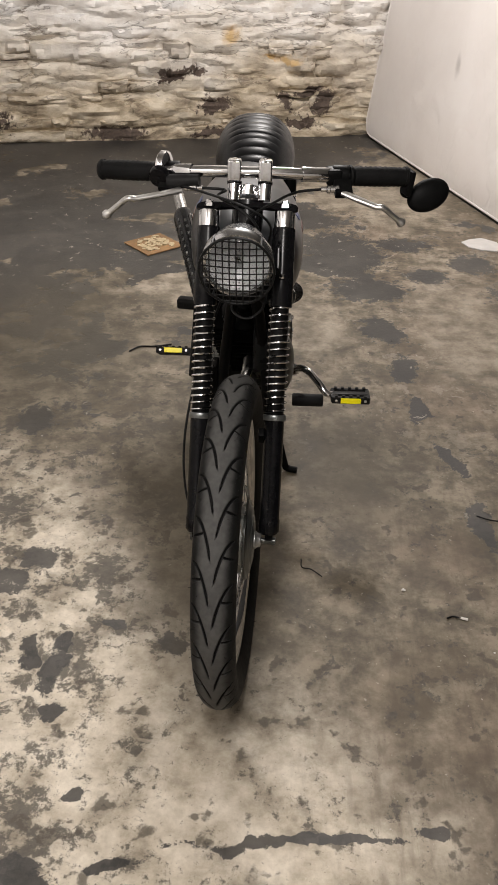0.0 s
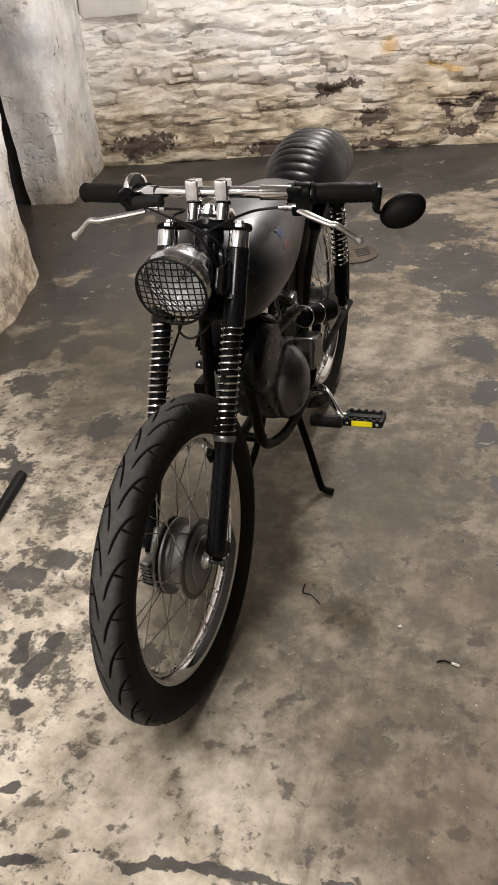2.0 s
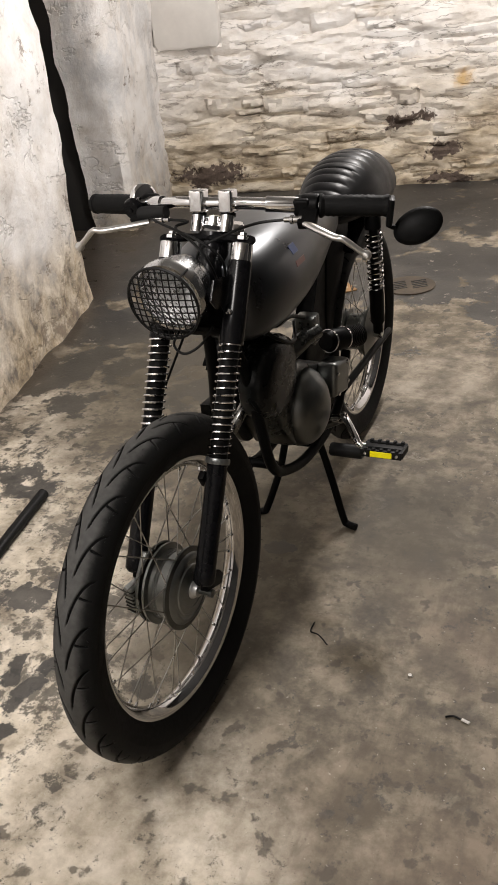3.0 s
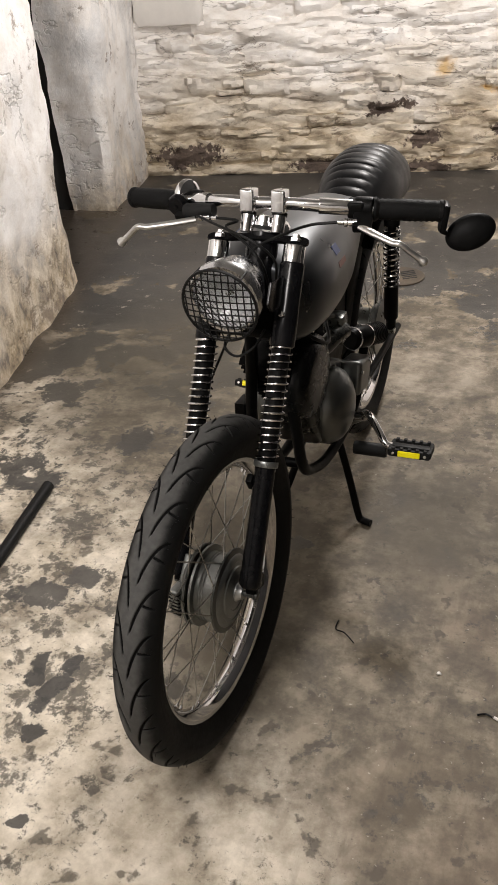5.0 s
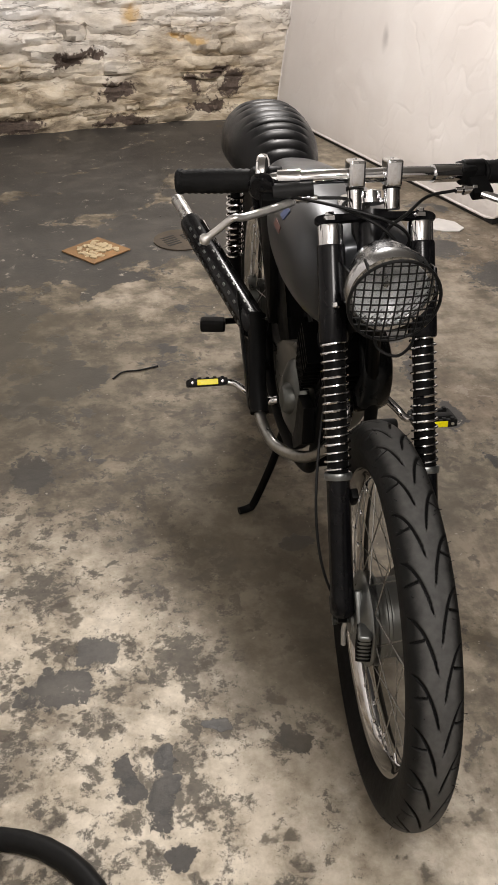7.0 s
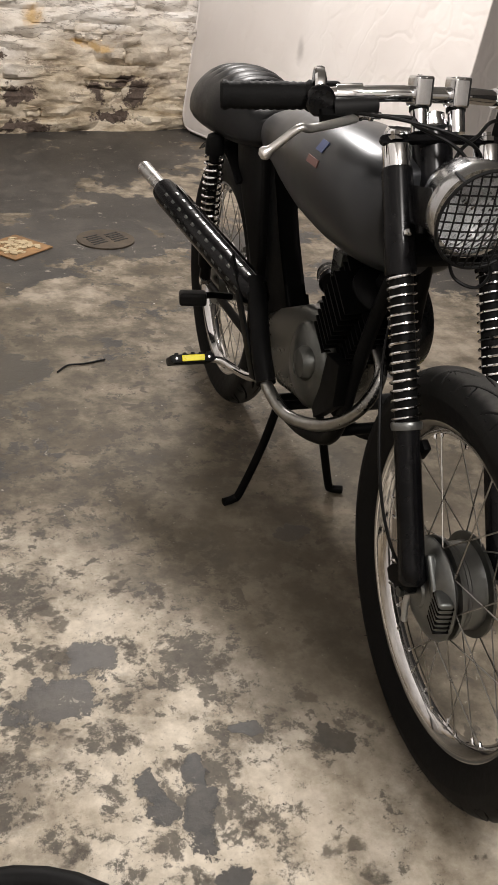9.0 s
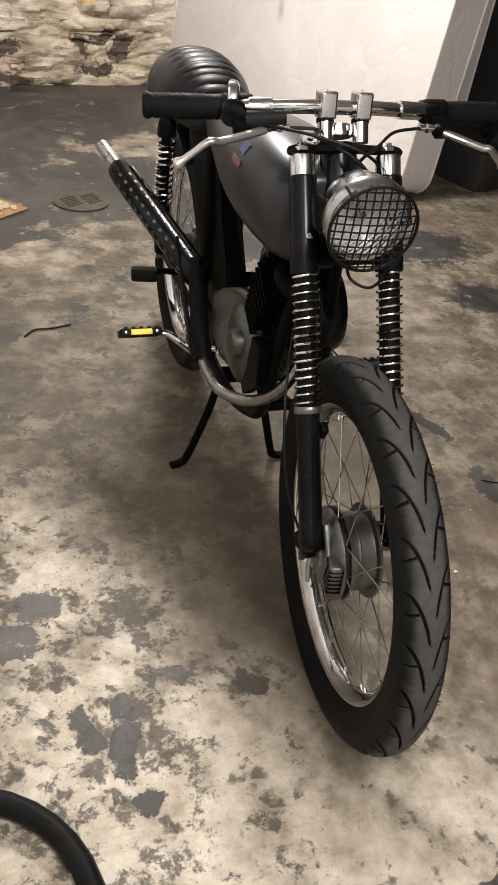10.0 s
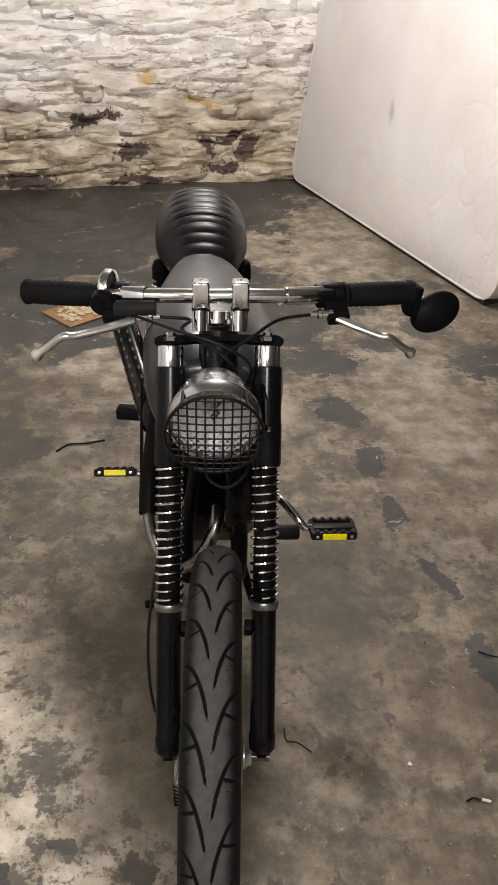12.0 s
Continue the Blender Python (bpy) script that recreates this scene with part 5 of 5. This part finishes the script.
# ---- things in the room ----
def mattress(name, m, length, height, thick, label, seed):
    """Upright mattress: x through its thickness, y along, z up, tufted and piped."""
    ny, nz = round(length / 0.03), round(height / 0.03)
    top = empty(name, label, "mattress", m)

    def edge(y, z):
        r = 0.10
        cy, cz = min(max(y, r), length - r), min(max(z, r), height - r)
        return Vector((y - cy, z - cz)), cy, cz

    bm = bmesh.new()
    rows = []
    for j in range(nz + 1):
        row = []
        for i in range(ny + 1):
            y, z = length * i / ny, height * j / nz
            d, cy, cz = edge(y, z)
            if d.length > 0.10:
                d = d.normalized() * 0.10
                y, z = cy + d.x, cz + d.y
            rim = min(y, length - y, z, height - z)
            soft = 1 - math.exp(-max(0, rim) / 0.06)
            tuft = noise.fractal(Vector((y * 5 + seed, z * 5, seed)), 1, 2, 3) * 0.006 + 0.006 * noise.noise(Vector((y * 2, z * 2 + seed, 0)))
            crease = -0.012 * max(0, 1 - abs(noise.noise(Vector((y * 6 + seed, z * 3.5, 2.0)))) * 9) * max(0, noise.noise(Vector((y * 1.5, z * 1.5, seed))) + 0.25)
            row.append(bm.verts.new((-0.018 * soft - (tuft + crease) * soft, y, z)))
        rows.append(row)
    for a, b in zip(rows, rows[1:]):
        for i in range(ny):
            bm.faces.new((a[i], a[i + 1], b[i + 1], b[i]))
    part("panel", bm, TICKING, top, degrees=70)
    loops = []
    outline = []
    for k in range(160):
        t = k / 160 * 4
        s, f = int(t), t % 1
        y, z = [(f * length, 0), (length, f * height), ((1 - f) * length, height), (0, (1 - f) * height)][s]
        d, cy, cz = edge(y, z)
        if d.length > 0.10:
            d = d.normalized() * 0.10
            y, z = cy + d.x, cz + d.y
        outline.append((y, z))
    bm = bmesh.new()
    rings(bm, [[(x, y, z) for y, z in outline] for x in (0.0, thick * 0.3, thick * 0.7, thick)])
    part("border", bm, TICKING, top, "plain fabric border", 50)
    for x in (0.0, thick):
        bm = bmesh.new()
        tube(bm, [(x, y, z) for y, z in outline], 0.006, 6, 1, True)
        part("piping", bm, TICKING, top)
    return top


lying = math.degrees(math.atan2(0.665, 2.01))
mattress("mattress", pose(1.238, 2.475, 0.024, 0, 8.0, lying), 2.11, 1.45, 0.19, "white mattress standing on its side against another", 2.0)
mattress("mattress", pose(1.66, 2.95, 0.20, 0, 4.5, lying), 1.6, 1.2, 0.12, "thin pale mattress standing behind the white one", 5.0)
# added black strip: it draws the dark gap below the mattress edge
bm = bmesh.new()
box(bm, 0.17, 1.96, 0.022, pose(1.238, 2.475, 0.011, 0, 0, lying) @ pose(0.093, 1.04, 0), 0.003)
tagged(part("dark_board", bm, NEAR_BLACK), "thin black strip standing in for the shaded gap under the mattress", "board")
bm = bmesh.new()
box(bm, 0.55, 0.9, 0.185, pose(1.83, 3.10, 0.0925, 0, 0, lying), 0.02)
tagged(part("black_crate", bm, NEAR_BLACK), "low black crate under the thin mattress", "crate")
# made-up block whose black stands in for the darkness behind the mattresses
bm = bmesh.new()
box(bm, 0.5, 1.2, 1.6, pose(2.12, 3.05, 0.8, 0, 0, lying), 0.015)
tagged(part("black_cabinet", bm, NEAR_BLACK), "tall black block added to fill the dark corner", "cabinet")

# drain cover in the floor
drain = empty("drain_cover", "round rusty drain cover with two banks of slots", "drain", pose(-0.165, 2.51, 0.0, 0, 0, 20))
bm = bmesh.new()
lathe(bm, [(0.02, 0.0), (0.115, 0.0), (0.115, 0.006), (0.108, 0.008), (0.02, 0.008), (0.001, 0.008)], seg=40)
part("plate", bm, plain("grey_iron", (0.085, 0.068, 0.050), 0.75, 0.2, 0.3, 60, 0.2), drain)
for sx in (-1, 1):
    for k in range(5):
        bm = bmesh.new()
        box(bm, 0.066, 0.009, 0.002, pose(sx * 0.045, -0.042 + 0.021 * k, 0.0084, 0, 0, 12))
        part("slot", bm, NEAR_BLACK, drain)

# chipped tile on the floor
bm = bmesh.new()
box(bm, 0.20, 0.20, 0.006, pose(0, 0, 0.003), 0.002)
card = plain("brown_board", (0.25, 0.145, 0.065), 0.75, 0.0, 0.2, 40, 0.2)
tile = tagged(part("board", bm, card), "square brown board with peeling pale flakes on the floor", "board")
tile.matrix_world = pose(-0.52, 2.435, 0.001, 0, 0, 42)
flake = plain("pale_flakes", (0.50, 0.40, 0.25), 0.8, 0.0, 0.2, 60, 0.2)
rng = random.Random(4)
for k in range(70):
    bm = bmesh.new()
    r0 = rng.uniform(0.007, 0.019)
    loop = [(r0 * rng.uniform(0.5, 1.2) * math.cos(a), r0 * rng.uniform(0.4, 1.0) * math.sin(a)) for a in [2 * math.pi * j / 9 for j in range(9)]]
    rings(bm, [[(x, y, z) for x, y in loop] for z in (0.0055, 0.0070 + 0.00009 * k)])
    part("flake", bm, flake, tile).matrix_basis = pose(rng.uniform(-0.07, 0.07), rng.uniform(-0.07, 0.07), 0, 0, 0, rng.uniform(0, 360))

# rubber strip and hose at the foot of the left wall
bm = bmesh.new()
tube(bm, [(-0.805, 0.605, 0.017), (-0.775, 0.42, 0.017), (-0.752, 0.28, 0.017), (-0.742, 0.12, 0.017), (-0.76, -0.02, 0.017)], 0.017, 10)
tagged(part("rubber_strip", bm, RUBBER), "length of black rubber hose on the floor", "hose")
bm = bmesh.new()
tube(bm, [(-0.705 + 0.235 * math.cos(radians(a)), -0.345 + 0.235 * math.sin(radians(a)), 0.02) for a in range(0, 360, 10)], 0.019, 12, 1, True)
tagged(part("rubber_ring", bm, RUBBER), "black rubber ring lying on the floor", "ring")

# litter
def litter(name, pts, r, mat, label):
    bm = bmesh.new()
    tube(bm, pts, r, 7, 5)
    return tagged(part(name, bm, mat), label, "litter")


litter("wire_scrap", [(0.148, 0.318, 0.003), (0.150, 0.288, 0.004), (0.172, 0.280, 0.006), (0.199, 0.258, 0.003)], 0.0016, WIRE, "bent scrap of dark wire on the floor")
litter("twig", [(-0.462, 1.388, 0.004), (-0.43, 1.425, 0.005), (-0.38, 1.430, 0.005), (-0.318, 1.452, 0.004)], 0.003, WIRE, "thin dark twig on the floor")
litter("wire_scrap", [(0.62, 0.52, 0.003), (0.66, 0.50, 0.005), (0.74, 0.50, 0.003)], 0.0018, WIRE, "scrap of dark wire on the floor")
litter("cigarette_end", [(0.517, 0.138, 0.003), (0.533, 0.133, 0.003)], 0.003, PATCH, "white cigarette end on the floor")
litter("wire_scrap", [(0.485, 0.135, 0.003), (0.50, 0.142, 0.003), (0.514, 0.138, 0.003)], 0.002, WIRE, "charred dark scrap on the floor")
rng = random.Random(11)


def crumb(x, y, r, mat, label):
    bm = bmesh.new()
    bmesh.ops.create_icosphere(bm, subdivisions=1, radius=1.0)
    for v in bm.verts:
        v.co *= 1 + 0.35 * noise.noise(v.co * 2 + Vector((x * 40, y * 40, 0)))
    bmesh.ops.transform(bm, matrix=pose(x, y, r * 0.5, 0, 0, rng.uniform(0, 360)) @ Matrix.Diagonal((r, r * 0.8, r * 0.6, 1)), verts=bm.verts)
    return tagged(part("crumb", bm, mat), label, "crumb", "crumbs on the floor")


crumb(0.394, 0.223, 0.006, PATCH, "white crumb of plaster on the floor")
for k in range(46):
    x, y = rng.uniform(-1.4, 1.3), rng.uniform(-0.5, 3.6)
    if x < -1.0 and y < 2.3 and x < -1.25 - 0.28 * (y - 1.0) + 0.05:
        continue
    crumb(x, y, rng.uniform(0.0016, 0.0036), PATCH if rng.random() < 0.35 else NEAR_BLACK, "crumb of plaster or dirt on the floor")
bm = bmesh.new()
rings(bm, [[(x, y, z) for x, y in ((0.905, 2.57), (0.93, 2.51), (0.985, 2.475), (1.05, 2.465), (1.085, 2.50), (1.07, 2.58), (1.01, 2.63), (0.95, 2.61))] for z in (0.001, 0.005)])
tagged(part("paper_scrap", bm, plain("grubby_paper", (0.56, 0.54, 0.52), 0.8, 0.0, 0.1, 20, 0.1)), "white scrap lying beside the mattress", "scrap")

# ---- stones of the back wall ----
rng = random.Random(21)
STONES = []
for k in range(10):
    bm = bmesh.new()
    cols, lines = 7, 4
    grid = []
    for j in range(lines + 1):
        row = []
        for i in range(cols + 1):
            u, v = 2 * i / cols - 1, 2 * j / lines - 1
            edge = max(abs(u) ** 3, abs(v) ** 2.4)
            d = 1 - 0.7 * edge + 0.9 * noise.noise(Vector((u * 1.9 + 9 * k, v * 1.5, k))) + 0.35 * v
            wob = 0.22 * noise.noise(Vector((u * 2 + 5 * k, v * 2, 3)))
            row.append(bm.verts.new((u * (1 + wob) * 0.5, -d, v * (1 + 1.6 * wob) * 0.5)))
        grid.append(row)
    for a, b in zip(grid, grid[1:]):
        for i in range(cols):
            bm.faces.new((a[i], a[i + 1], b[i + 1], b[i]))
    border = [e for e in bm.edges if e.is_boundary]
    made = bmesh.ops.extrude_edge_only(bm, edges=border)
    for g in made["geom"]:
        if isinstance(g, bmesh.types.BMVert):
            g.co.y = 0.6
    me = bpy.data.meshes.new("stone")
    bmesh.ops.recalc_face_normals(bm, faces=bm.faces)
    bm.to_mesh(me)
    bm.free()
    me.materials.append(LIME)
    smooth(me, 60)
    STONES.append(me)
def lay(u, z, w, h):
    if -0.02 < u + w / 2 < 0.52 and 0.82 < z + h / 2 < 1.4:
        return 0
    ob = new("stone", rng.choice(STONES))
    ob.parent = wall_back
    deep = rng.uniform(0.012, 0.045) * (0.7 + 0.6 * h / 0.1)
    ob.matrix_basis = WALL @ pose(u + w / 2, -0.001, z + h / 2 + rng.uniform(-0.012, 0.012), rng.uniform(-8, 8), rng.uniform(-5, 5), rng.uniform(-4, 4)) @ Matrix.Diagonal((w * rng.uniform(0.92, 1.08), deep, h * rng.uniform(0.9, 1.12), 1))
    return 1


z, count = 0.0, 0
while z < 1.42 and count < 290:
    h = rng.choice((0.06, 0.075, 0.09, 0.11, 0.14))
    u = -0.15 + rng.uniform(0, 0.2)
    while u < 4.4 and count < 290:
        w = rng.uniform(0.10, 0.50) if h < 0.1 else rng.uniform(0.14, 0.34)
        if h > 0.10 and rng.random() < 0.35:
            cut = rng.uniform(0.35, 0.65) * h
            count += lay(u, z, w, cut) + lay(u, z + cut, w, h - cut)
        else:
            count += lay(u, z, w, h)
        u += w
    z += h
